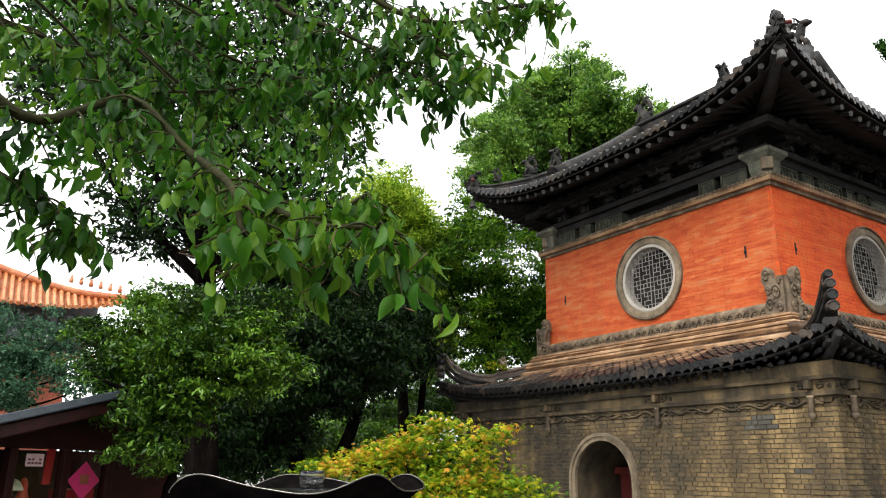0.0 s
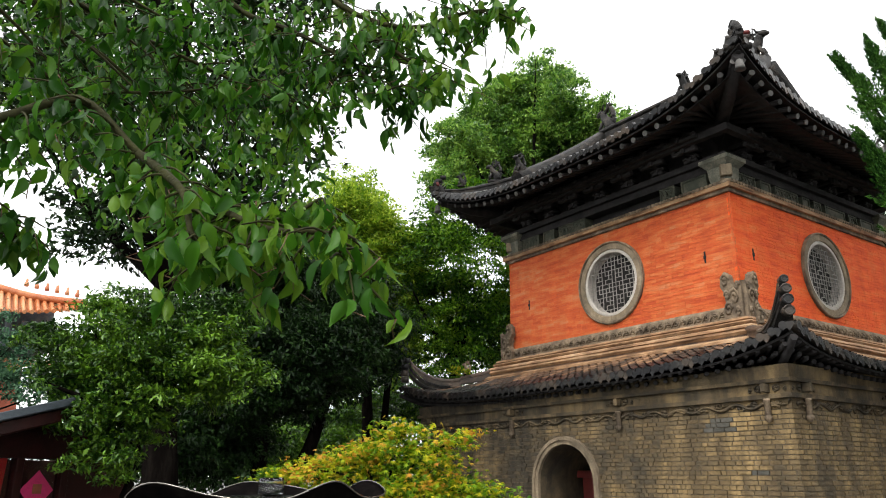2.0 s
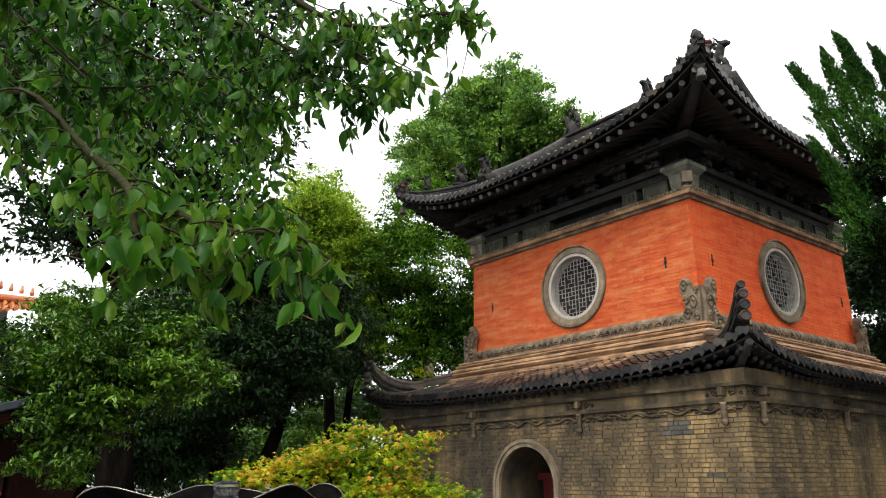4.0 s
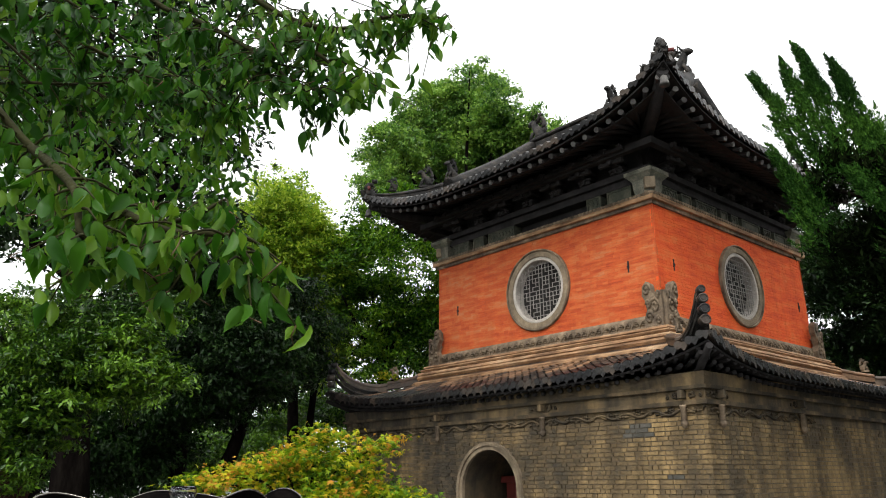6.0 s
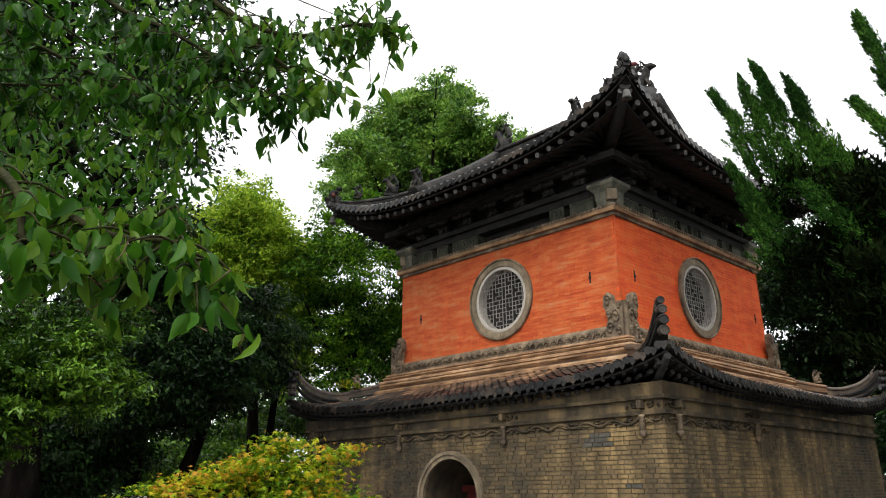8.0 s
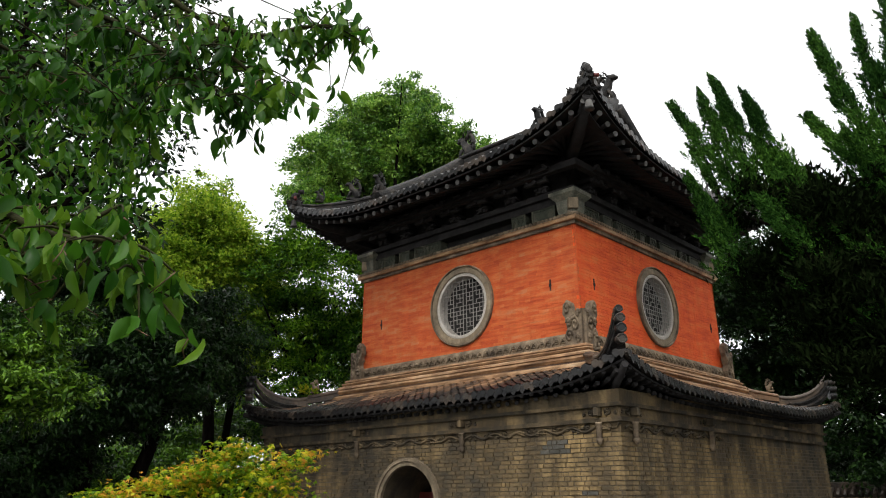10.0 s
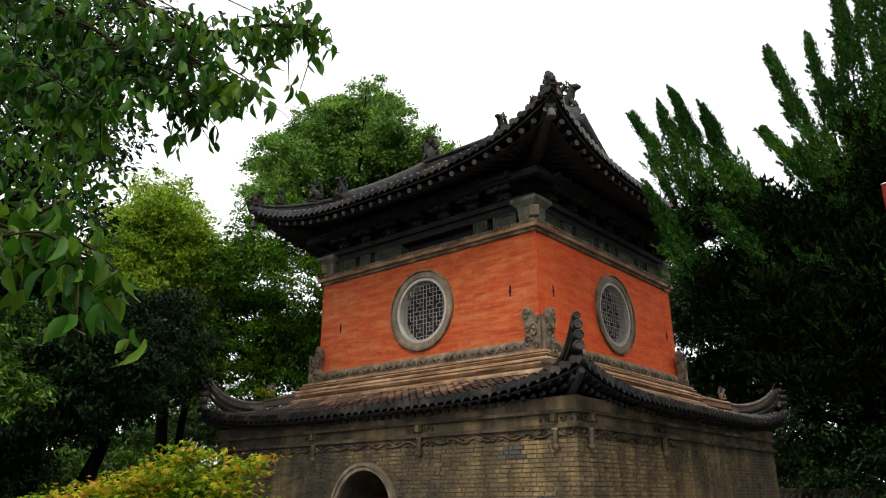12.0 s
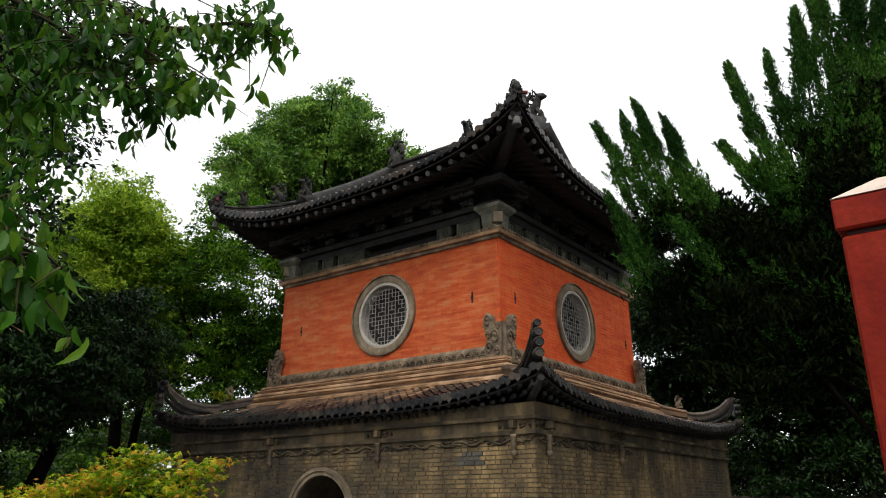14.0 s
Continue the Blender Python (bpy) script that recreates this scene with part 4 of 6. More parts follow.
cornice = new("upper_cornice"); cornice.parent = tower
cornice["label"] = "stepped grey cornice with a row of small drip tiles"
band("fillet", [(2.6, 6.09), (2.76, 6.09), (2.765, 6.15), (2.6, 6.15)], STONE, cornice)
band("fillet", [(2.6, 6.15), (2.82, 6.15), (2.83, 6.22), (2.6, 6.22)], PALE, cornice)
band("bed", [(2.5, 6.22), (2.80, 6.22), (2.62, 6.32), (2.5, 6.32)], TILE, cornice)


def cornice_scallops():
    for k in (0, 1):
        bm = bmesh.new()
        u = -2.78
        while u < 2.8:
            tube(bm, [TURN[k] @ Vector((u, -2.65, 6.30)), TURN[k] @ Vector((u, -2.85, 6.235))], 0.030, 6)
            u += 0.085
        part("scalloped_edge", bm, STONE, cornice)["kind"] = "stuff"


cornice_scallops()

frame_timber = new("bracket_storey"); frame_timber.parent = tower
frame_timber["label"] = "soot-dark timber beams and brackets under the upper eaves"
band("inner_wall", [(2.1, 6.3), (2.46, 6.3), (2.46, 7.82), (2.1, 7.82)], TIMBER, frame_timber)
band("lintel", [(2.4, 6.55), (2.70, 6.55), (2.70, 6.68), (2.4, 6.68)], TIMBER, frame_timber)
band("plate", [(2.4, 6.68), (2.78, 6.68), (2.78, 6.78), (2.4, 6.78)], TIMBER, frame_timber)
band("purlin", [(2.9, 7.02), (3.02, 7.02), (3.02, 7.14), (2.9, 7.14)], TIMBER, frame_timber)


def bracket_parts():
    for k in (0, 1):
        u = -2.34                                     # painted panels between the corner blocks
        widths = (0.55, 0.36, 0.78, 0.3, 0.3, 0.78, 0.36, 0.55)
        for n, w in enumerate(widths):
            if k == 0 and n in (3, 4, 5):
                u += w + 0.10
                continue
            bm = bmesh.new()
            box(bm, u + 0.02, u + w - 0.02, -2.665, -2.42, 6.30, 6.55, 0.006)
            for a, b, c, e in ((u + 0.02, u + w - 0.02, 6.30, 6.335), (u + 0.02, u + w - 0.02, 6.52, 6.55), (u + 0.02, u + 0.05, 6.335, 6.52), (u + w - 0.05, u + w - 0.02, 6.335, 6.52)):
                box(bm, a, b, -2.685, -2.66, c, e)
            if n % 2 == 0:                            # zigzag fret
                for i in range(int(w / 0.09)):
                    x = u + 0.05 + i * 0.09
                    tube(bm, [(x, -2.67, 6.36), (x + 0.045, -2.67, 6.43), (x, -2.67, 6.50)], 0.009, 4)
            bm.transform(TURN[k])
            part("painted_panel", bm, PAINTED, frame_timber, "faded painted timber panel")
            u += w + 0.10
        for n in range(7):                            # stacked bracket arms
            u = -2.1 + n * 0.7
            bm = bmesh.new()
            for lvl in range(3):
                w, out, zz = 0.12 + 0.13 * lvl, 2.74 + 0.16 * lvl, 6.80 + 0.13 * lvl
                box(bm, u - w, u + w, -out - 0.04, -out + 0.04, zz, zz + 0.07, 0.01)
                box(bm, u - 0.04, u + 0.04, -out - 0.08, -2.4, zz, zz + 0.08, 0.01)
                for s in (-1, 0, 1):
                    box(bm, u + s * w * 0.8 - 0.045, u + s * w * 0.8 + 0.045, -out - 0.05, -out + 0.05, zz + 0.07, zz + 0.12, 0.012)
            bm.transform(TURN[k])
            part("bracket_set", bm, TIMBER, frame_timber, "dark stacked timber bracket set")
    for n, (sx, sy) in enumerate(((1, -1), (-1, -1), (1, 1), (-1, 1))):
        bm = bmesh.new()                              # flared block on the corner post
        for w0, w1, z0, z1 in ((0.15, 0.17, 6.30, 6.40), (0.17, 0.18, 6.40, 6.55), (0.18, 0.26, 6.55, 6.64), (0.27, 0.27, 6.64, 6.71)):
            vs = []
            for w, zz in ((w0, z0), (w1, z1)):
                vs.append([bm.verts.new((sx * 2.58 + a * w, sy * 2.58 + b * w, zz)) for a, b in ((-1, -1), (1, -1), (1, 1), (-1, 1))])
            for i in range(4):
                bm.faces.new((vs[0][i], vs[0][(i + 1) % 4], vs[1][(i + 1) % 4], vs[1][i]))
            bm.faces.new(vs[0][::-1]); bm.faces.new(vs[1])
        bmesh.ops.recalc_face_normals(bm, faces=bm.faces)
        part("corner_block", bm, BLOCK, frame_timber, "greenish-grey flared corner block")
        bm = bmesh.new()
        box(bm, -0.09, 0.09, -0.09, 0.09, 6.36, 6.56, 0.01, Matrix.Translation((sx * 2.70, sy * 2.70, 0)) @ Matrix.Rotation(math.pi / 4, 4, "Z"))
        part("corner_panel", bm, RING, frame_timber, "faded tan corner panel")


bracket_parts()


# ---------------------------------------------------------------- plants
def leaf_cloud(name, blobs, count, size, mat, parent, seed, clump=0.22, per=14, droop=0.3, aspect=0.45, shell=0.55, lobes=12, lobe=0.42):
    """A crown of many small folded leaves: masses (x, y, z, radius, height) carry umbrella-like tufts, and the tufts carry sprays of leaves."""
    rs = np.random.RandomState(seed)
    bl = np.array(blobs)
    vol = (bl[:, 3] ** 2 * bl[:, 4]) ** 0.75
    nl = len(bl) * lobes
    own = np.concatenate([np.arange(len(bl)), rs.choice(len(bl), nl - len(bl), p=vol / vol.sum())])
    dl = rs.normal(size=(nl, 3)); dl /= np.linalg.norm(dl, axis=1)[:, None]
    wide = np.stack([bl[own, 3], bl[own, 3], bl[own, 4]], 1)
    lc = bl[own, :3] + dl * wide * (shell + (0.86 - shell) * rs.rand(nl) ** 0.6)[:, None]
    lr = lobe * rs.uniform(0.6, 1.3, nl)[:, None] * wide
    nc = count // per
    weight = lr[:, 0] ** 1.7
    at = rs.choice(nl, nc, p=weight / weight.sum())
    d = rs.normal(size=(nc, 3)); d[:, 2] = np.abs(d[:, 2]) * np.where(rs.rand(nc) < 0.84, 1, -0.6)
    d /= np.linalg.norm(d, axis=1)[:, None]
    cc = lc[at] + d * lr[at] * (1.0, 1.0, 0.72) * rs.uniform(0.7, 1.08, nc)[:, None]
    spread = clump * rs.uniform(0.5, 1.3, nc)
    c = np.repeat(cc, per, 0) + rs.normal(size=(nc * per, 3)) * np.repeat(spread, per)[:, None] * (0.6, 0.6, 0.3)
    n = len(c)
    out = np.repeat(d, per, 0) + rs.normal(size=(n, 3)) * 0.7
    out[:, 2] -= droop
    out /= np.linalg.norm(out, axis=1)[:, None]
    nor = rs.normal(size=(n, 3)) * 0.75 + (0, 0, 1.0)
    side = np.cross(out, nor); side /= np.linalg.norm(side, axis=1)[:, None] + 1e-9
    up = np.cross(side, out)
    L = size * rs.uniform(0.6, 1.3, n)[:, None]
    w = L * aspect * 0.5
    V = np.empty((n, 4, 3))
    V[:, 0] = c - out * L * 0.5
    V[:, 1] = c + side * w + up * w * 0.35
    V[:, 2] = c + out * L * 0.5 - up * L * 0.12
    V[:, 3] = c - side * w + up * w * 0.35
    i = np.arange(n)[:, None] * 4
    F = np.concatenate([i + (0, 1, 2), i + (0, 2, 3)], 0)
    me = bpy.data.meshes.new(name)
    V = V.reshape(-1, 3)
    me.vertices.add(len(V)); me.vertices.foreach_set("co", V.astype(np.float32).ravel())
    me.loops.add(F.size); me.loops.foreach_set("vertex_index", F.astype(np.int32).ravel())
    me.polygons.add(len(F)); me.polygons.foreach_set("loop_start", np.arange(0, F.size, 3, dtype=np.int32))
    me.polygons.foreach_set("loop_total", np.full(len(F), 3, dtype=np.int32))
    me.update(); me.validate()
    me.materials.append(mat)
    ob = new(name, me)
    ob.parent = parent
    ob["kind"] = "stuff"
    return ob


def tree(name, label, base, trunk_top, radius, blobs, count, size, mat, seed, category="tree", limbs=True, trunks=None, core_leaves=False, **kw):
    """Tapered trunk, limbs that reach into each leaf mass, and a crown of small leaves. All in world places under an empty at the base."""
    t = tagged(empty(name), label, category)
    base, top = Vector(base), Vector(trunk_top)
    rs = random.Random(seed)
    for b, tt, r in ([(base, top, radius)] + (trunks or [])):
        b, tt = Vector(b), Vector(tt)
        bm = bmesh.new()
        mid = b.lerp(tt, 0.5) + Vector((rs.uniform(-1, 1), rs.uniform(-1, 1), 0)) * r * 0.8
        pts = smooth_curve([b, b.lerp(mid, 0.5), mid, tt], 4)
        tube(bm, pts, [r * (1.25 - 0.75 * i / (len(pts) - 1)) for i in range(len(pts))], 10)
        part("trunk", bm, BARK, t)
    if limbs:
        for x, y, z, r, h in blobs:
            bm = bmesh.new()
            p = Vector((x, y, z))
            start = base.lerp(top, rs.uniform(0.7, 1.0))
            mid = start.lerp(p, 0.5) + Vector((0, 0, -0.08 * (p - start).length))
            pts = smooth_curve([start, mid, p], 5)
            tube(bm, pts, [radius * 0.42 * (1 - 0.9 * i / (len(pts) - 1)) + 0.006 for i in range(len(pts))], 6)
            part("limb", bm, BARK, t)
    leaf_cloud("crown", blobs, count, size, mat, t, seed, **kw)
    if not core_leaves:
        return t
    core = [(x, y, z - 0.15 * h, r * 0.72, h * 0.72) for x, y, z, r, h in blobs]
    leaf_cloud("inner_crown", core, count // 4, size * 1.15, mat, t, seed + 1, clump=kw.get("clump", 0.22) * 1.3, per=8, shell=0.0, aspect=0.5)
    return t


BIG_LEFT = [(-8.86, -7.0, 9.43, 2.2, 1.87), (-8.77, -5.06, 8.73, 2.3, 1.95), (-7.5, -3.93, 9.53, 1.9, 1.61), (-8.64, -6.2, 6.6, 1.7, 1.44), (-8.81, -3.97, 7.38, 1.6, 1.36)]
ROUND = [(-4.66, -6.58, 3.11, 1.00, 0.80), (-4.96, -7.24, 2.84, 0.72, 0.46), (-4.25, -6.08, 3.46, 0.75, 0.60), (-4.48, -6.07, 2.84, 0.88, 0.58),
    (-5.05, -6.76, 3.70, 0.65, 0.52), (-5.18, -7.44, 3.16, 0.55, 0.44), (-4.01, -5.89, 2.88, 0.60, 0.48),
    (-4.37, -7.76, 2.70, 0.35, 0.28), (-4.45, -6.75, 2.50, 0.78, 0.42), (-4.75, -7.15, 2.55, 0.5, 0.35), (-4.69, -7.24, 3.47, 0.40, 0.32),
    (-4.5, -6.8, 2.2, 0.62, 0.42), (-4.45, -7.1, 2.1, 0.50, 0.40), (-4.35, -6.95, 1.75, 0.45, 0.35)]
DARKS = [(-10.16, -2.46, 4.92, 1.50, 1.35), (-10.00, -1.39, 4.37, 1.40, 1.26), (-9.84, -3.04, 3.71, 1.20, 1.08), (-9.31, -0.93, 5.0, 1.10, 1.0),
    (-9.77, -0.18, 4.32, 1.00, 0.90), (-9.15, -2.30, 3.23, 1.00, 0.90), (-9.85, -3.53, 5.23, 1.30, 1.17),
    (-9.9, -4.1, 2.3, 1.2, 1.0), (-10.3, -3.1, 2.5, 1.0, 0.9), (-10.0, -5.0, 2.2, 1.1, 1.0),
    (-7.95, -2.05, 4.05, 0.75, 0.7), (-8.1, -2.31, 4.13, 1.0, 0.9), (-8.56, -3.14, 3.67, 1.0, 0.8), (-8.77, -3.55, 3.26, 0.9, 0.7)]
LIME = [(-14.21, 1.74, 9.12, 1.50, 1.50), (-14.16, 2.46, 8.12, 1.50, 1.50), (-13.86, 1.31, 9.95, 1.00, 1.00), (-13.59, 2.65, 6.77, 1.40, 1.40),
    (-15.23, 1.30, 8.74, 1.40, 1.40), (-13.96, 3.50, 7.87, 1.20, 1.20),
    (-14.0, 1.1, 7.4, 1.50, 1.30), (-13.7, 0.9, 6.0, 1.40, 1.30), (-13.4, 2.4, 5.3, 1.40, 1.20)]
TALL = [(-12.34, 7.66, 14.83, 1.30, 1.17), (-13.45, 6.99, 13.77, 1.70, 1.53), (-11.11, 8.00, 13.52, 1.50, 1.35), (-13.80, 5.83, 12.29, 1.60, 1.44),
    (-13.14, 8.01, 12.81, 2.00, 1.80), (-11.89, 9.27, 12.67, 1.60, 1.44), (-13.48, 4.72, 10.88, 1.10, 0.99), (-9.90, 8.82, 13.03, 0.90, 0.81),
    (-11.44, 6.86, 15.36, 0.60, 0.54), (-13.21, 6.29, 14.14, 0.90, 0.81), (-13.06, 4.90, 12.61, 0.80, 0.72)]
BEHIND = [(-11.67, 3.80, 8.63, 1.70, 1.53), (-12.33, 3.43, 7.50, 1.40, 1.26), (-10.88, 3.97, 6.93, 1.70, 1.53), (-11.82, 3.46, 5.88, 1.50, 1.35),
    (-11.62, 4.96, 5.52, 1.60, 1.44), (-12.88, 3.31, 5.36, 1.00, 0.90), (-10.84, 3.49, 4.48, 1.20, 1.08), (-11.97, 2.19, 6.73, 1.00, 0.90)]
HEDGE = [(-17.14, 2.74, 3.44, 1.20, 0.84), (-17.01, 3.94, 3.87, 1.20, 0.84), (-17.21, 0.80, 2.66, 1.20, 0.84), (-18.35, -0.25, 2.66, 1.40, 0.98),
    (-16.98, 5.05, 4.31, 1.00, 0.70), (-19.92, -1.26, 3.22, 1.50, 1.05), (-16.31, 1.56, 2.15, 1.40, 0.98), (-14.75, 4.70, 3.58, 1.20, 0.84),
    (-15.47, 2.68, 2.33, 1.20, 0.84)]
EASTBACK = [(-3.05, 13.86, 7.37, 2.00, 1.80), (-2.02, 14.70, 6.29, 1.90, 1.71), (-0.37, 13.85, 5.47, 2.00, 1.80), (0.82, 14.78, 4.66, 2.00, 1.80),
    (-3.30, 14.86, 5.01, 1.60, 1.44), (-1.74, 15.37, 3.23, 2.00, 1.80), (0.53, 13.55, 2.90, 2.00, 1.80), (2.02, 14.05, 3.44, 2.00, 1.80),
    (-2.80, 12.35, 8.46, 1.40, 1.26), (-0.11, 14.38, 7.21, 2.00, 1.80), (1.71, 13.47, 5.96, 2.20, 1.98), (2.51, 14.87, 5.46, 2.00, 1.80),
    (-3.57, 13.71, 7.93, 1.3, 1.3), (-3.49, 14.16, 6.16, 1.3, 1.2), (-2.98, 14.55, 4.92, 1.3, 1.2), (-1.95, 14.79, 5.53, 1.4, 1.3)]
MAPLE = [(-2.22, -4.42, 1.92, 0.40, 0.22), (-2.56, -4.73, 1.80, 0.35, 0.19), (-1.84, -4.22, 1.86, 0.35, 0.19), (-2.62, -5.19, 1.73, 0.30, 0.17),
    (-2.52, -4.38, 1.49, 0.45, 0.25), (-3.06, -5.40, 1.64, 0.22, 0.12), (-1.52, -4.00, 2.07, 0.16, 0.09), (-1.65, -4.06, 1.57, 0.32, 0.18),
    (-1.33, -3.85, 1.46, 0.28, 0.15), (-2.48, -5.04, 1.44, 0.40, 0.22), (-1.74, -4.43, 1.45, 0.40, 0.22), (-2.09, -4.35, 2.17, 0.22, 0.12),
    (-1.73, -3.59, 2.12, 0.10, 0.06)]
NEARMASS = [
    (0.02, -8.88, 4.42, 0.55, 0.44), (-0.19, -8.33, 4.64, 0.60, 0.48), (0.56, -7.92, 4.48, 0.60, 0.48), (0.41, -7.22, 4.76, 0.50, 0.40),
    (-0.52, -8.62, 4.05, 0.50, 0.40), (-0.44, -7.95, 4.30, 0.55, 0.44), (0.90, -7.67, 3.82, 0.50, 0.40), (0.96, -7.16, 3.98, 0.35, 0.28),
    (0.31, -7.94, 3.50, 0.45, 0.36), (1.08, -7.63, 3.31, 0.40, 0.32), (0.59, -7.01, 3.70, 0.30, 0.24), (1.14, -6.58, 4.79, 0.20, 0.16),
    (0.91, -5.79, 5.32, 0.25, 0.20), (0.35, -7.02, 3.43, 0.25, 0.20)]
PLUMES = [
    ((1.80, 0.56, 5.15), (1.15, 0.30, 6.85), 0.28),
    ((1.89, 0.59, 5.31), (1.48, 0.44, 6.99), 0.26),
    ((2.15, 0.68, 5.11), (1.67, 0.51, 7.19), 0.30),
    ((2.47, 0.77, 4.91), (2.04, 0.64, 6.82), 0.30),
    ((2.77, 0.85, 4.56), (2.10, 0.66, 6.12), 0.40),
    ((1.80, 0.56, 4.35), (1.24, 0.34, 5.72), 0.35),
    ((3.53, 0.61, 4.79), (3.03, 0.50, 7.22), 0.33),
    ((3.64, 0.62, 5.07), (3.49, 0.60, 7.26), 0.28),
    ((3.64, 0.62, 4.70), (2.86, 0.46, 6.08), 0.30),
    ((3.87, 0.66, 5.39), (3.90, 0.66, 7.85), 0.35),
    ((4.14, 0.69, 5.56), (4.21, 0.70, 8.54), 0.40),
    ((4.32, 0.71, 5.15), (4.64, 0.73, 8.71), 0.50),
    ((4.48, 0.72, 4.75), (5.09, 0.75, 8.66), 0.50),
    ((3.83, 0.65, 4.31), (3.22, 0.55, 5.76), 0.40),
    ((2.85, 0.46, 3.87), (2.15, 0.26, 5.15), 0.45),
    ((3.51, 0.60, 3.80), (2.79, 0.45, 4.91), 0.50),
    ((4.08, 0.69, 3.73), (3.56, 0.61, 4.93), 0.55),
    ((4.47, 0.72, 4.07), (4.20, 0.70, 5.92), 0.55),
    ((4.41, 0.72, 3.12), (4.06, 0.68, 4.28), 0.60),
    ((3.38, 0.58, 3.28), (2.83, 0.46, 4.16), 0.40),
]
BOUGHS = [
    [(2.30, -8.27, 3.76), (2.44, -8.10, 3.53), (2.59, -7.93, 3.42), (2.85, -7.80, 3.19), (3.00, -7.71, 3.00)],
    [(2.53, -7.89, 3.73), (2.70, -7.70, 3.53), (2.90, -7.55, 3.42), (3.10, -7.41, 3.44), (3.22, -7.27, 3.43)],
    [(3.26, -9.11, 2.53), (3.26, -8.95, 2.45), (3.20, -8.75, 2.59), (3.30, -8.61, 2.44), (3.42, -8.47, 2.30), (3.55, -8.35, 2.25), (3.59, -8.26, 2.31)],
    [(3.42, -8.47, 2.30), (3.62, -8.39, 2.20), (3.75, -8.31, 2.17), (3.77, -8.27, 2.08)],
    [(2.50, -9.17, 3.09), (2.50, -8.94, 3.07), (2.51, -8.72, 2.96), (2.55, -8.46, 2.99), (2.62, -8.21, 3.06)],
    [(3.18, -9.06, 2.33), (3.10, -8.96, 2.34), (3.10, -8.86, 2.28), (3.11, -8.79, 2.22)],
    [(2.70, -8.87, 3.22), (2.62, -8.65, 3.19), (2.58, -8.36, 3.16), (2.59, -7.99, 3.09), (2.67, -7.83, 3.04)],
    [(3.30, -8.61, 2.44), (3.56, -8.57, 2.27), (3.65, -8.56, 2.14), (3.67, -8.47, 2.12)],
    [(2.85, -7.80, 3.19), (2.88, -7.75, 3.31), (3.01, -7.62, 3.17), (3.08, -7.59, 3.02)],
]

tree("broadleaf_tree", "large dark-trunked broadleaf tree with a dense green crown", (-7.95, -5.2, 0), (-8.0, -5.7, 6.6), 0.30, BIG_LEFT + [(-6.05, -4.45, 7.7, 0.9, 1.1), (-6.4, -4.25, 6.85, 0.95, 1.0), (-6.7, -4.2, 5.9, 0.9, 0.9), (-9.7, -8.4, 8.9, 1.3, 1.1), (-7.9, -7.1, 7.5, 1.2, 1.0),
     # Unseen masses added high overhead to shut out sky light on this side.
     (-6.0, -6.2, 12.4, 2.6, 1.5), (-9.5, -4.0, 13.5, 2.8, 1.7), (-9.0, -8.0, 13.0, 2.6, 1.6), (-4.2, -7.4, 11.0, 2.0, 1.2)], 76000, 0.14, L_DARK, 11, clump=0.26, per=20, lobes=14, core_leaves=True)
tree("camphor_tree", "bushy rounded tree with glossy mid-green leaves", (-4.62, -6.65, 0), (-4.62, -6.6, 2.9), 0.13, ROUND, 44000, 0.078, L_CAMPHOR, 12, clump=0.11, per=22, shell=0.3, droop=0.5, aspect=0.4, lobes=16, lobe=0.36, core_leaves=True)
tree("shade_tree", "dark green tree with several leaning trunks", (-9.75, -3.0, 0), (-9.7, -2.8, 4.0), 0.20, DARKS, 120000, 0.12, L_DARK, 13, clump=0.22, per=20, droop=0.8, aspect=0.38, lobes=20, core_leaves=True,
     trunks=[((-9.55, -2.6, 0.6), (-9.0, -1.5, 4.2), 0.18), ((-10.3, 0.3, 0), (-10.2, 0.5, 4.6), 0.13)])
tree("lime_tree", "yellow-green tree behind the darker trees", (-14.2, 2.4, 0), (-14.2, 2.0, 6.5), 0.22, LIME, 80000, 0.13, L_LIME, 14, clump=0.26, per=24, lobes=22, lobe=0.36, core_leaves=True)
tree("tall_tree", "tall fresh green tree rising behind the tower", (-12.6, 7.2, 0), (-12.5, 7.2, 9.6), 0.30, TALL, 92000, 0.15, L_FRESH, 15, clump=0.24, per=26, shell=0.4, lobes=22, lobe=0.34, core_leaves=True)
tree("dark_tree", "dense dark green tree beside the tower", (-11.8, 3.6, 0), (-11.7, 3.6, 6.0), 0.24, BEHIND, 52000, 0.13, L_MID, 16, clump=0.24, per=24, lobes=16)
tree("background_shrubbery", "low fresh green shrubbery at the back of the court", (-17, 2.5, 0), (-17, 2.5, 2.0), 0.12, HEDGE, 40000, 0.13, L_CAMPHOR, 17, category="shrubs", limbs=False, clump=0.28, per=20, core_leaves=True)
tree("background_trees", "dark green trees behind the tower", (-0.5, 14.2, 0), (-0.5, 14.2, 5.0), 0.25, EASTBACK, 130000, 0.15, L_DARK, 18, category="trees", clump=0.3, per=18, lobes=18, core_leaves=True)


# Trees added out of view to hold sky light off the right side.
EAST_SIDE = [(9.0, 1.0, 4.5, 2.4, 3.2), (10.0, 5.0, 4.5, 2.4, 3.4), (8.5, 9.0, 4.5, 2.6, 3.4), (5.5, 12.5, 4.5, 2.4, 3.2), (8.0, 3.0, 7.5, 2.2, 2.2), (8.0, 7.5, 7.5, 2.2, 2.2), (6.6, 1.6, 9.0, 1.8, 2.2), (6.4, 4.5, 10.0, 2.0, 2.0)]
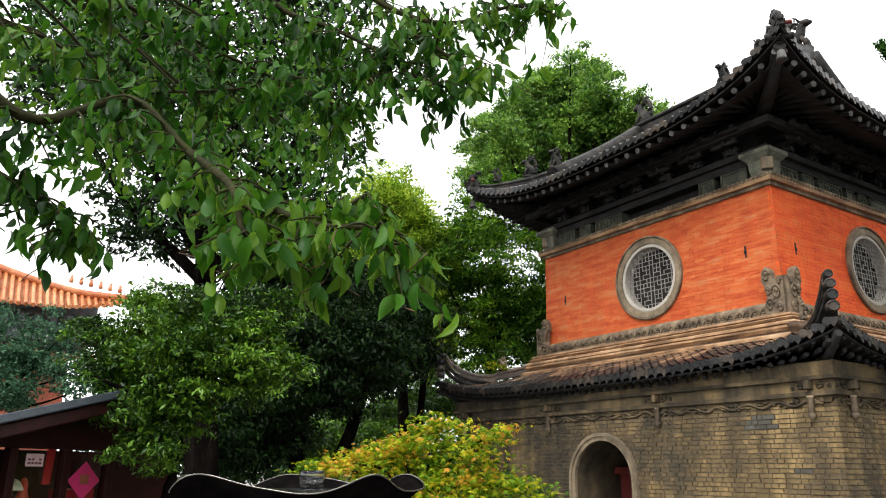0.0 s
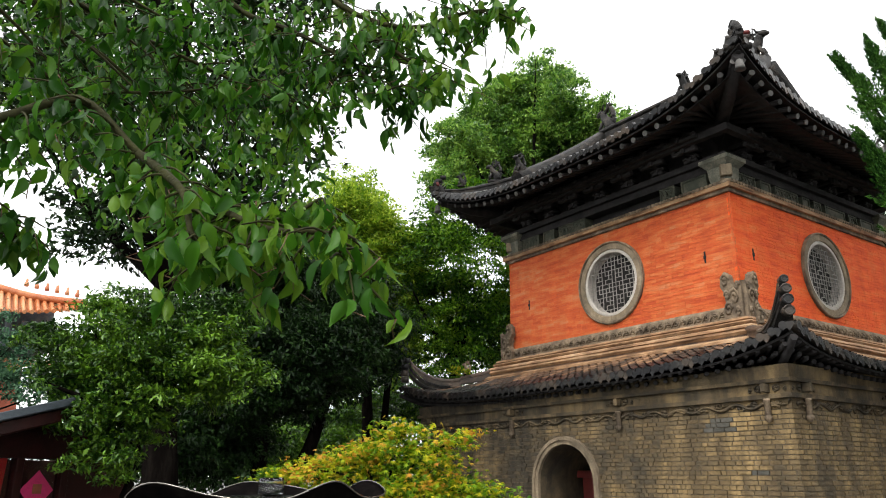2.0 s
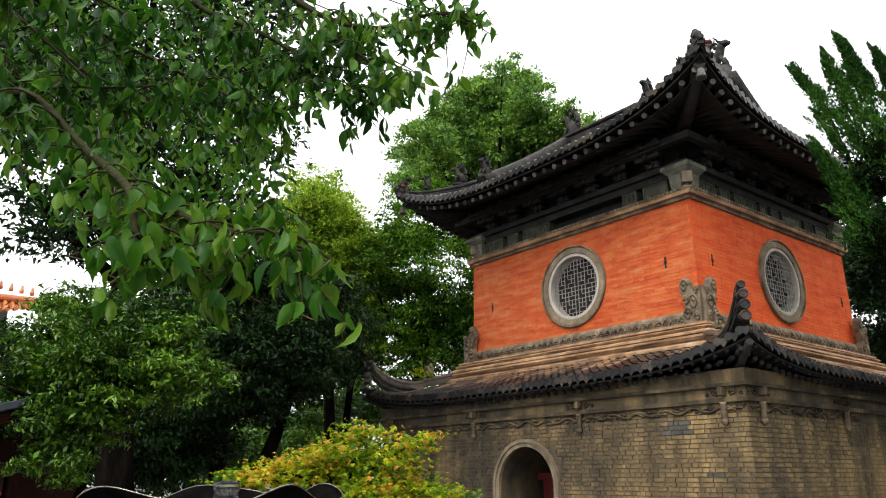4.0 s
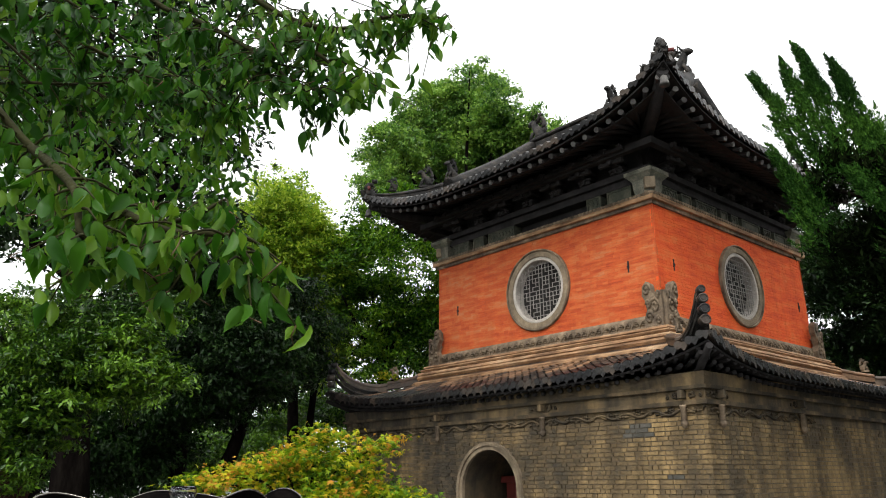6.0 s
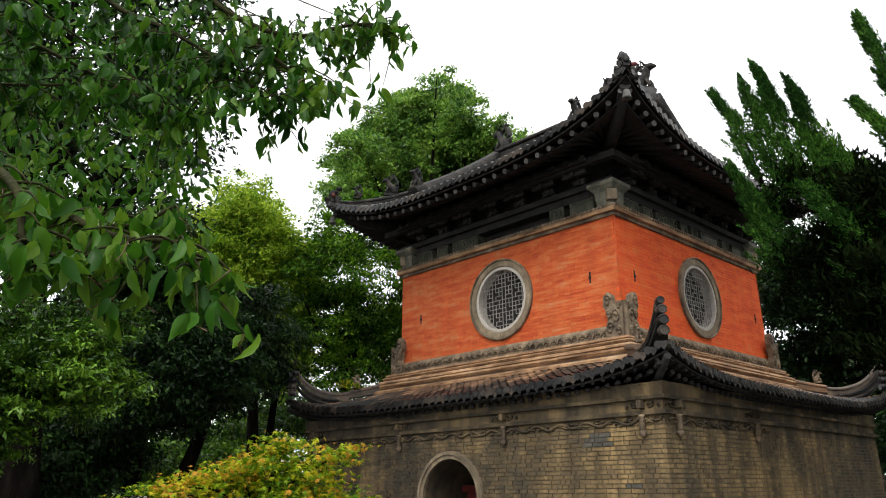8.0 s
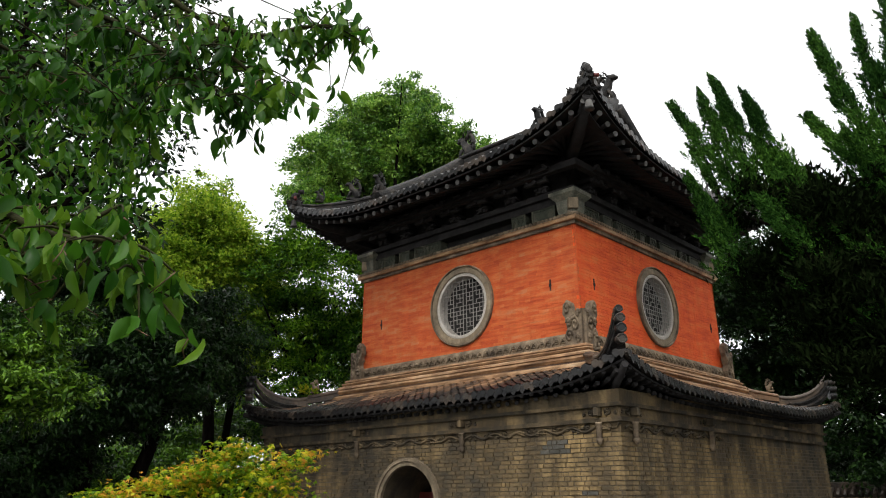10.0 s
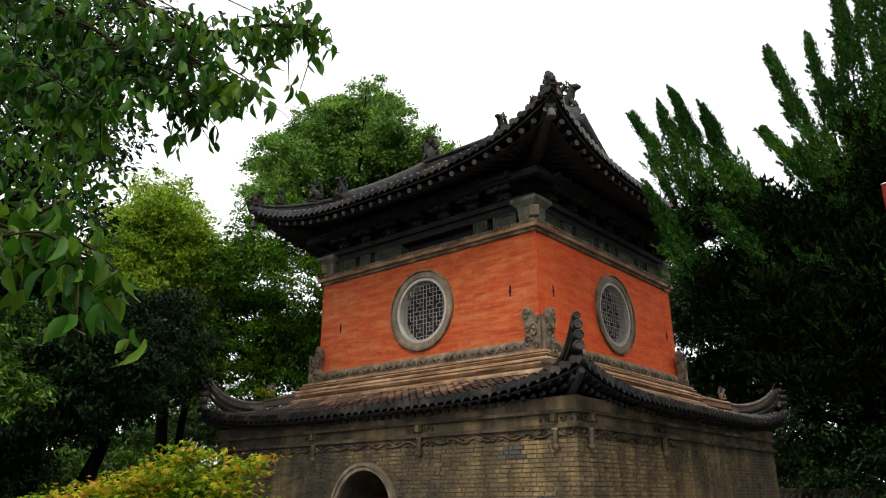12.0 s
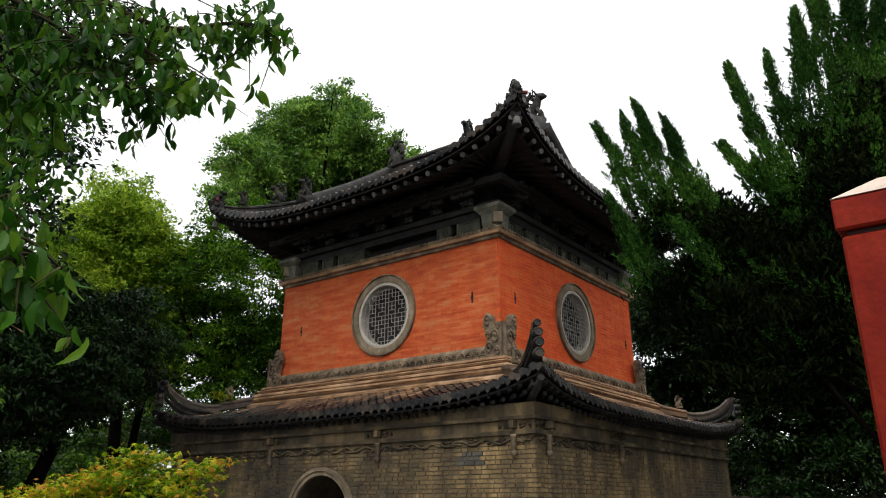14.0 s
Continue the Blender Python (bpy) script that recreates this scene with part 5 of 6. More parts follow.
tree("added_evergreens", "dark evergreen trees added east of the tower to block sky light", (9.3, 4.0, 0), (9.2, 4.5, 4.5), 0.25, EAST_SIDE, 40000, 0.20, L_CYP, 19, category="trees", clump=0.5, core_leaves=True)


def cypress():
    """Leaning juniper: each plume is a tapering tongue of fine upward sprigs round its own stem."""
    t = tagged(empty("juniper_tree"), "dark green juniper with pointed, twisting plumes", "tree")
    bm = bmesh.new()
    tube(bm, smooth_curve([(4.4, 1.0, 0), (4.2, 0.95, 2.2), (4.05, 0.85, 4.4), (4.3, 0.75, 6.5)], 4), [0.2 - 0.012 * i for i in range(13)], 9)
    part("trunk", bm, BARK, t)
    rs = np.random.RandomState(31)
    C, D = [], []
    for n, (a, b, r) in enumerate(PLUMES):
        spread = n < 13                              # the lower plumes carry fewer sprays, so the shade-coloured inner leaves show
        a, b = np.array(a), np.array(b)
        b = a + (b - a) * 0.97
        L = np.linalg.norm(b - a)
        ax = (b - a) / L
        bm = bmesh.new()
        root = Vector((4.1, 0.88, max(1.5, a[2] - 1.2)))
        tube(bm, smooth_curve([root, Vector(a), Vector(a + (b - a) * 0.6)], 3), [0.035, 0.032, 0.028, 0.024, 0.02, 0.014, 0.008], 5)
        part("limb", bm, BARK, t)
        e1 = np.cross(ax, (0.3, 1, 0.2)); e1 /= np.linalg.norm(e1); e2 = np.cross(ax, e1)
        nsub = int((56 if spread else 27) * L * r / 0.3)
        for m in range(nsub + 5):                    # flame-shaped sprays along the plume, then a bare pointed leader
            s = rs.rand() ** 0.85 if m < nsub else 0.80 + 0.05 * (m - nsub)
            rr = r * (0.92 * (1 - s) ** 1.05) * np.sqrt(rs.rand()) if m < nsub else 0.0
            th = rs.rand() * 6.283
            rad = np.cos(th) * e1 + np.sin(th) * e2
            q0 = a + ax * L * s + rad * rr
            d = ax + rad * 0.30 * (1 - s) + (-0.10, 0, 0.10) + rs.normal(size=3) * 0.10
            d /= np.linalg.norm(d)
            ln = (0.40 - 0.14 * s) * rs.uniform(0.6, 1.35)
            k = 90 if spread else 60
            q = rs.rand(k, 1) ** 0.8
            C.append(q0 + d * ln * q + rs.normal(size=(k, 3)) * 0.040 * (1.06 - q) ** 0.8)
            dd = d + rs.normal(size=(k, 3)) * 0.40
            D.append(dd / np.linalg.norm(dd, axis=1)[:, None])
    C, D = np.concatenate(C), np.concatenate(D)
    n = len(C)
    side = np.cross(D, rs.normal(size=(n, 3))); side /= np.linalg.norm(side, axis=1)[:, None]
    ln = rs.uniform(0.028, 0.062, (n, 1))
    V = np.stack([C - side * 0.010, C + side * 0.010, C + D * ln], 1).reshape(-1, 3)
    me = bpy.data.meshes.new("foliage")
    me.vertices.add(len(V)); me.vertices.foreach_set("co", V.astype(np.float32).ravel())
    me.loops.add(n * 3); me.loops.foreach_set("vertex_index", np.arange(n * 3, dtype=np.int32))
    me.polygons.add(n); me.polygons.foreach_set("loop_start", np.arange(0, n * 3, 3, dtype=np.int32)); me.polygons.foreach_set("loop_total", np.full(n, 3, dtype=np.int32))
    me.update(); me.validate()
    me.materials.append(L_CYP)
    ob = new("foliage", me); ob.parent = t; ob["kind"] = "stuff"
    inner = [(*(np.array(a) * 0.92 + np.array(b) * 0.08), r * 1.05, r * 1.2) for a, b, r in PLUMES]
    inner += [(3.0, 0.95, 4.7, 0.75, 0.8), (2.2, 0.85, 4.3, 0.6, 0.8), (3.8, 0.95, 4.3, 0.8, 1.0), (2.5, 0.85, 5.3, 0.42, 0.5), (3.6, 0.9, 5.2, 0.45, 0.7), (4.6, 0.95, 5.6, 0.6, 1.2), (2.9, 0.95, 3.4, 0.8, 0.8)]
    leaf_cloud("inner_foliage", inner, 110000, 0.11, L_CYP_SHADED, t, 32, clump=0.17, per=20, droop=-0.8, aspect=0.3, shell=0.2)


cypress()


def star_leaves(name, blobs, count, size, mat, parent, seed):
    """Five-lobed leaves lying in loose, slightly drooping layers."""
    rs = np.random.RandomState(seed)
    V, F = [], []
    bl = np.array(blobs)
    w = bl[:, 3] ** 2
    lobes = [(0.0, 1.0), (0.45, 0.3), (0.75, 0.85), (1.15, 0.28), (1.7, 0.6), (3.14, 0.12), (-1.7, 0.6), (-1.15, 0.28), (-0.75, 0.85), (-0.45, 0.3)]
    for _ in range(count // 9):
        b = bl[rs.choice(len(bl), p=w / w.sum())]
        d = rs.normal(size=3); d /= np.linalg.norm(d)
        c0 = b[:3] + d * np.array([b[3], b[3], b[4]]) * rs.uniform(0.45, 1.15)
        for _ in range(9):
            c = c0 + rs.normal(size=3) * (0.11, 0.11, 0.02)
            yaw = rs.rand() * 6.283
            m = Matrix.Translation(c) @ Matrix.Rotation(yaw, 4, "Z") @ Matrix.Rotation(rs.normal(0.35, 0.35), 4, "Y") @ Matrix.Rotation(rs.normal(0, 0.4), 4, "X")
            s = size * rs.uniform(0.6, 1.25)
            i = len(V)
            V.append(m @ Vector((0, 0, 0.06 * s)))
            for an, r in lobes:
                V.append(m @ Vector((s * r * math.cos(an), s * r * math.sin(an), -0.25 * s * r * r)))
            F += [(i, i + 1 + j, i + 1 + (j + 1) % 10) for j in range(10)]
    ob = raw(name, V, F, mat, parent)
    ob["kind"] = "stuff"
    return ob


def maple():
    t = tagged(empty("maple_tree"), "small maple with yellow-green leaves turning orange at the tips", "tree")
    bm = bmesh.new()
    tube(bm, smooth_curve([(-2.2, -4.5, 0), (-2.15, -4.5, 0.5), (-2.2, -4.45, 1.0)], 4), [0.07, 0.065, 0.06, 0.058, 0.055, 0.052, 0.05, 0.048, 0.045], 8)
    part("trunk", bm, BARK, t)
    for x, y, z, r, h in MAPLE:
        bm = bmesh.new()
        tube(bm, smooth_curve([(-2.2, -4.45, 0.9), (0.5 * (x - 2.2), 0.5 * (y - 4.45), 0.5 * z + 0.75), (x, y, z)], 4), [0.03, 0.027, 0.024, 0.02, 0.017, 0.014, 0.011, 0.008, 0.005], 5)
        part("limb", bm, BARK, t)
    star_leaves("crown", MAPLE, 8800, 0.061, L_MAPLE, t, 41)


maple()


def near_branches():
    """The overhanging tree beside the camera: limbs, drooping twigs and broad pointed leaves."""
    t = tagged(empty("overhanging_tree"), "overhanging branches with broad, glossy, drooping green leaves", "tree")
    bm = bmesh.new()
    tube(bm, smooth_curve([(0.6, -10.4, 0), (0.65, -10.3, 1.6), (0.9, -10.0, 3.2), (1.2, -9.6, 4.6)], 5), [0.17 - 0.006 * i for i in range(16)], 10)
    part("trunk", bm, BARK, t)
    rs = random.Random(77)
    leaf = bpy.data.meshes.new("leaf")
    V, F = [], []
    prof = ((0.0, 0.02), (0.12, 0.30), (0.32, 0.50), (0.55, 0.46), (0.78, 0.24), (0.92, 0.08), (1.0, 0.0))
    for s, w in prof:
        for e in (-1, 0, 1):
            V.append((e * w * 0.43, 0.27 * abs(e) * w - 0.34 * s * s + 0.03 * math.sin(9 * s + 2 * e), -s))
    for j in range(len(prof) - 1):
        for e in range(2):
            F.append((j * 3 + e, j * 3 + e + 1, j * 3 + 4 + e, j * 3 + 3 + e))
    leaf.from_pydata(V, [], F); leaf.materials.append(L_NEAR)
    leaf.polygons.foreach_set("use_smooth", [True] * len(leaf.polygons))
    singles, joined = [], []
    def hang(p, size, near):
        d = Euler((rs.gauss(0, 0.34), rs.gauss(0, 0.34), rs.uniform(0, 6.283)))
        m = Matrix.LocRotScale(p, d, Vector((size, size, size)))
        (singles if near and len(singles) < 300 else joined).append(m)
    for n, limb in enumerate(BOUGHS):
        pts = smooth_curve(limb, 5)
        if n not in (3, 7, 8):                        # lead back to the trunk
            pts = smooth_curve([(1.1, -9.75, 4.3), Vector((1.1, -9.75, 4.3)).lerp(Vector(limb[0]), 0.6) + Vector((0, 0, 0.12)), Vector(limb[0])], 4)[:-1] + pts
        bm = bmesh.new()
        r0 = 0.016 if n < 3 else 0.010
        tube(bm, pts, [r0 * (1 - 0.85 * i / (len(pts) - 1)) + 0.002 for i in range(len(pts))], 6)
        part("limb", bm, TWIG, t)
        twigs, stalks = bmesh.new(), bmesh.new()
        body = smooth_curve(limb, 5)
        for i, p in enumerate(body):
            for _ in range(2 if n in (2, 3, 5, 7) else 3):
                d = Vector((rs.gauss(0, 1), rs.gauss(0, 1), rs.uniform(-0.6, 0.4))).normalized()
                L = rs.uniform(0.10, 0.26) * (0.62 if n in (2, 3, 5, 7) else 1.0)
                tw = smooth_curve([p, p + d * L * 0.5, p + d * L + Vector((0, 0, -0.25 * L))], 3)
                if rs.random() < 0.35:                # young reddish stalks
                    tube(stalks, [tw[-1], tw[-1] + Vector((rs.gauss(0, 0.02), rs.gauss(0, 0.02), -0.02)), tw[-1] + Vector((rs.gauss(0, 0.03), rs.gauss(0, 0.03), -0.045))], [0.0016, 0.0014, 0.0012], 4)
                tube(twigs, tw, [0.004, 0.0035, 0.003, 0.0028, 0.0024, 0.002, 0.0015], 4)
                for q in tw[1:] + tw[-1:]:
                    if rs.random() < 0.72 or q is tw[-1]:
                        hang(q + Vector((rs.gauss(0, 0.012), rs.gauss(0, 0.012), 0)), rs.uniform(0.048, 0.084) * (0.86 if n in (2, 3, 5, 7) else 1.0), n in (3, 7, 2, 8, 1))
        for j in range(6):
            hang(body[-1].lerp(body[-2], rs.random()) + Vector((rs.gauss(0, 0.02), rs.gauss(0, 0.02), 0)), rs.uniform(0.05, 0.08), False)
        part("twigwork", twigs, TWIG, t)["kind"] = "stuff"
        part("stalkwork", stalks, L_STALK, t)["kind"] = "stuff"
    for m in singles:
        o = new("leaf", leaf); o.matrix_world = m; o.parent = t
    for x, y, z, r, h in NEARMASS:                    # leaves deeper in the crown
        for _ in range(int(310 * r * r / 0.25)):
            d = Vector((rs.gauss(0, 1), rs.gauss(0, 1), rs.gauss(0, 1))).normalized() * rs.random() ** 0.45
            joined.append(Matrix.LocRotScale(Vector((x + d.x * r, y + d.y * r, z + d.z * h)), Euler((rs.gauss(0, 0.6), rs.gauss(0, 0.6), rs.uniform(0, 6.283))), Vector((1, 1, 1)) * rs.uniform(0.055, 0.10)))
    base = np.array(V)
    allv = np.concatenate([base @ np.array(m.to_3x3()).T + np.array(m.translation) for m in joined])
    nf = np.array(F)
    allf = np.concatenate([nf + len(V) * i for i in range(len(joined))])
    ob = raw("leaves", allv, allf.tolist(), L_NEAR, t, True)
    ob["kind"] = "stuff"
    for x, y, z, r, h in NEARMASS:
        bm = bmesh.new()
        tube(bm, smooth_curve([(1.15, -9.65, 4.4), Vector((1.15, -9.65, 4.4)).lerp(Vector((x, y, z)), 0.5) + Vector((0, 0, 0.15)), (x, y, z)], 4), [0.018, 0.016, 0.014, 0.012, 0.010, 0.008, 0.006, 0.005, 0.003], 5)
        part("limb", bm, TWIG, t)


near_branches()

# ---------------------------------------------------------------- things in the court
def red_post():
    """Square red-painted post with a recessed band under its head and a pale pyramid cap."""
    t = tagged(empty("red_post", (4.93, -5.28, 0)), "glossy red painted square post with a pale pyramid cap", "post")
    bm = bmesh.new(); box(bm, -0.19, 0.19, -0.19, 0.19, 0, 2.775, 0.012); part("shaft", bm, POST_RED, t)
    bm = bmesh.new(); box(bm, -0.17, 0.17, -0.17, 0.17, 2.775, 2.80, 0.004); part("groove", bm, SHOP_WOOD, t)
    bm = bmesh.new(); box(bm, -0.205, 0.205, -0.205, 0.205, 2.80, 2.94, 0.01); part("head", bm, POST_RED, t)
    bm = bmesh.new()
    a = [bm.verts.new((x * 0.205, y * 0.205, 2.944)) for x, y in ((-1, -1), (1, -1), (1, 1), (-1, 1))]
    b = [bm.verts.new((x * 0.03, y * 0.03, 3.06)) for x, y in ((-1, -1), (1, -1), (1, 1), (-1, 1))]
    for i in range(4):
        bm.faces.new((a[i], a[(i + 1) % 4], b[(i + 1) % 4], b[i]))
    bm.faces.new(b); bm.faces.new(a[::-1])
    bmesh.ops.recalc_face_normals(bm, faces=bm.faces)
    part("cap", bm, POST_CAP, t, "pale stone pyramid cap")


red_post()


def lotus_basin():
    """Wide bronze basin with a waved, leaf-like rim on a stem."""
    t = tagged(empty("lotus_leaf_basin", (0.55, -7.12, 0)), "wet dark bronze basin with a waved lotus-leaf rim", "basin")
    bm = bmesh.new()
    n, rings = 96, []
    prof = [(0.0, 1.42), (0.25, 1.43), (0.5, 1.47), (0.68, 1.53), (0.76, 1.575), (0.80, 1.59), (0.785, 1.575), (0.70, 1.50), (0.5, 1.43), (0.25, 1.39), (0.06, 1.37)]
    for j, (r, z) in enumerate(prof):
        ring = []
        for i in range(n):
            a = 2 * math.pi * i / n
            k = (r / 0.8) ** 3
            wv = 0.046 * math.sin(5 * a + 0.6) * k + 0.012 * math.sin(9 * a) * k
            ring.append(bm.verts.new((r * (1 + 0.05 * math.sin(5 * a + 2.0) * k) * math.cos(a), r * (1 + 0.05 * math.sin(5 * a + 2.0) * k) * math.sin(a), z + wv)) if r else bm.verts.new((0.001 * math.cos(a), 0.001 * math.sin(a), z)))
        rings.append(ring)
    for p, q in zip(rings, rings[1:]):
        for i in range(n):
            f = bm.faces.new((p[i], p[(i + 1) % n], q[(i + 1) % n], q[i])); f.smooth = True
    bmesh.ops.recalc_face_normals(bm, faces=bm.faces)
    part("bowl", bm, BRONZE, t)
    bm = bmesh.new()
    rim = [((0.802 * (1 + 0.05 * math.sin(5 * a + 2.0)) + 0.004) * math.cos(a), (0.802 * (1 + 0.05 * math.sin(5 * a + 2.0)) + 0.004) * math.sin(a), 1.59 + 0.046 * math.sin(5 * a + 0.6) + 0.012 * math.sin(9 * a)) for a in np.linspace(0, 2 * math.pi, 97)]
    tube(bm, rim, 0.0045, 5)
    part("rim", bm, RIM, t, "bright wet metal rim")
    bm = bmesh.new()
    lathe(bm, [(0.30, 0.0), (0.28, 0.08), (0.12, 0.16), (0.09, 0.6), (0.10, 1.2), (0.16, 1.40)], seg=20)
    part("stem", bm, BRONZE, t)
    bm = bmesh.new()
    bmesh.ops.create_circle(bm, cap_ends=True, radius=0.655, segments=48)
    bm.transform(Matrix.Translation((0, 0, 1.545)))
    part("water", bm, WATER, t, "still dark water")
    t.scale = (0.94, 0.94, 1.0)
    g = tagged(empty("glass_jar", (0.33, -6.93, 1.545)), "squat clear glass jar standing in the basin", "jar")
    bm = bmesh.new()
    lathe(bm, [(0.0, 0.001), (0.07, 0.001), (0.082, 0.02), (0.084, 0.09), (0.080, 0.112), (0.074, 0.118), (0.072, 0.11), (0.077, 0.09), (0.076, 0.022), (0.0, 0.014)], seg=20)
    part("glass", bm, GLASS, g)


WATER = material("dark_still_water", [(0.008, 0.009, 0.008), (0.015, 0.016, 0.014)], 3, 30, 0.2, 0.05)
RIM = material("wet_metal_rim", [(0.18, 0.17, 0.15), (0.3, 0.28, 0.25)], 8, 40, 0.2, 0.1, metal=0.8)
GLASS = bpy.data.materials.new("clear_wet_glass")
GLASS.use_nodes = True
for key, value in (("Transmission Weight", 1.0), ("Roughness", 0.04), ("IOR", 1.45)):
    GLASS.node_tree.nodes["Principled BSDF"].inputs[key].default_value = value
lotus_basin()


def shop():
    """Timber kiosk with a shallow metal roof, two glazed bays and papers on the glass."""
    o = Vector((-4.65, -8.31, 0))
    ang = math.atan2(1.55, -0.9)
    m = Matrix.Translation(o) @ Matrix.Rotation(ang, 4, "Z")
    t = tagged(empty("shop_kiosk"), "dark red timber shop kiosk with glazed front and grey metal roof", "kiosk")
    def add(name, mat, dims, label=""):
        bm = bmesh.new()
        for d in dims:
            box(bm, *d[:6], 0.006)
        bm.transform(m)
        return part(name, bm, mat, t, label)
    # local x runs along the front, y into the kiosk
    add("sill_wall", SHOP_WOOD, [(-0.9, 2.4, 0.0, 0.1, 0, 0.9)])
    add("lintel", SHOP_WOOD, [(-0.9, 2.4, 0.0, 0.12, 1.86, 2.16), (0.3, 2.4, 0.01, 0.11, 2.16, 2.24)])
    for x in (-0.02, 0.66, 1.28):
        add("post", SHOP_WOOD, [(x - 0.05, x + 0.05, -0.02, 0.1, 0.0, 1.86)])
    add("end_wall", SHOP_WOOD, [(1.34, 2.4, 0.02, 0.1, 0.9, 1.86)])
    add("back_wall", SHOP_WOOD, [(-0.9, 2.4, 1.2, 1.3, 0, 1.86), (-0.9, -0.8, 0.1, 1.2, 0, 1.8)])
    for x0, x1 in ((0.03, 0.61), (0.71, 1.23)):
        add("pane", DARK_GLASS, [(x0, x1, 0.04, 0.05, 0.9, 1.86)]).visible_shadow = False
    bm = bmesh.new()
    box(bm, -1.4, 1.15, -0.7, 1.5, 0.0, 0.09, 0.01)
    bm.transform(m @ Matrix.Translation((0, 0, 2.10)) @ Matrix.Rotation(radians(-15), 4, "Y") @ Matrix.Rotation(radians(-12), 4, "X"))
    part("roof_sheet", bm, SHOP_ROOF, t, "grey metal roof sheet")
    bm = bmesh.new()
    box(bm, -1.4, 1.15, -0.62, -0.5, -0.14, -0.005, 0.01)
    bm.transform(m @ Matrix.Translation((0, 0, 2.10)) @ Matrix.Rotation(radians(-15), 4, "Y") @ Matrix.Rotation(radians(-12), 4, "X"))
    part("fascia", bm, SHOP_WOOD, t)
    def stick(name, mat, label, cat, dims, turn=0, place=(0, 0, 0)):
        bm = bmesh.new()
        box(bm, *dims, 0.001)
        bm.transform(m @ Matrix.Translation(place) @ Matrix.Rotation(radians(turn), 4, "Y"))
        return tagged(part(name, bm, mat), label, cat)
    stick("paper_notice", PAPER, "pale pink paper notice stuck on the glass", "notice", (-0.11, 0.11, -0.012, -0.008, -0.07, 0.07), 0, (0.27, 0.04, 1.73))
    bm = bmesh.new()
    for r in range(2):
        for c in range(4):
            if (r, c) != (0, 2):
                box(bm, -0.085 + 0.045 * c, -0.052 + 0.045 * c, -0.016, -0.0125, -0.035 + 0.04 * (1 - r), -0.012 + 0.04 * (1 - r))
    bm.transform(m @ Matrix.Translation((0.27, 0.04, 1.72)))
    tagged(part("notice_writing", bm, INK), "two lines of small dark writing", "writing")
    stick("diamond_paper", MAGENTA, "magenta red diamond paper hung on the glass", "decoration", (-0.16, 0.16, -0.014, -0.008, -0.16, 0.16), 45, (0.95, 0.035, 1.50))
    stick("diamond_motif", GOLDISH, "dark gold brush motif on the diamond paper", "decoration", (-0.06, 0.06, -0.02, -0.016, -0.05, 0.06), 0, (0.95, 0.035, 1.51))
    stick("red_banner", CLOTH_RED, "narrow red cloth banner hanging behind the glass", "banner", (-0.05, 0.05, 0.08, 0.10, -0.2, 0.2), 3, (0.52, 0.03, 1.66))
    stick("red_gift_box", CLOTH_RED, "bright red patterned gift box on the shop sill", "box", (-0.22, 0.22, 0.1, 0.35, 0.0, 0.50), 0, (0.98, 0.03, 0.9))
    bm = bmesh.new()
    lathe(bm, [(0.08, 0.0), (0.09, 0.12), (0.10, 0.28), (0.07, 0.42), (0.045, 0.50), (0.05, 0.56), (0.03, 0.62), (0.0, 0.64)], (0.3, 0.2, 0.9), 14)
    bm.transform(m)
    tagged(part("orange_bottle", bm, ORANGE), "orange red shouldered bottle on the shop sill", "bottle")
    lamp = tagged(empty("table_lamp"), "small lamp with a pale yellow-green glass shade on the counter", "lamp")
    bm = lathe(bmesh.new(), [(0.05, 0.0), (0.045, 0.02), (0.012, 0.04), (0.012, 0.5), (0.02, 0.52)], (0.16, 0.18, 0.9), 12)
    bm.transform(m); part("stem", bm, RIM, lamp)
    bm = lathe(bmesh.new(), [(0.11, 0.0), (0.105, 0.03), (0.07, 0.09), (0.03, 0.12), (0.0, 0.125)], (0.16, 0.18, 1.40), 16)
    bm.transform(m); part("shade", bm, SHADE, lamp, "pale yellow-green shade")
    bm = bmesh.new()
    box(bm, -0.3, 1.25, 0.1, 0.5, 0.84, 0.9, 0.005)
    bm.transform(m)
    part("counter", bm, SHOP_WOOD, t)


DARK_GLASS = bpy.data.materials.new("shop_glass")
DARK_GLASS.use_nodes = True
for key, value in (("Transmission Weight", 1.0), ("Roughness", 0.02), ("IOR", 1.3)):
    DARK_GLASS.node_tree.nodes["Principled BSDF"].inputs[key].default_value = value
SHADE = material("pale_green_glass_shade", [(0.60, 0.66, 0.38), (0.72, 0.76, 0.5)], 8, 60, 0.4, 0.0)
PAPER = material("pale_pink_paper", [(0.6, 0.4, 0.4), (0.7, 0.5, 0.5)], 8, 60, 0.8, 0.1)
INK = material("dark_ink", [(0.12, 0.05, 0.05), (0.16, 0.07, 0.07)], 8, 60, 0.8, 0.0)
MAGENTA = material("magenta_paper", [(0.5, 0.02, 0.12), (0.62, 0.03, 0.16)], 8, 60, 0.5, 0.1)
GOLDISH = material("dark_gold_ink", [(0.2, 0.06, 0.03), (0.3, 0.1, 0.04)], 8, 60, 0.5, 0.0)
CLOTH_RED = material("bright_red_cloth", [(0.45, 0.012, 0.012), (0.6, 0.02, 0.02)], 8, 50, 0.6, 0.2)
ORANGE = material("orange_red_glaze", [(0.6, 0.06, 0.02), (0.7, 0.1, 0.03)], 8, 50, 0.3, 0.0)
shop()


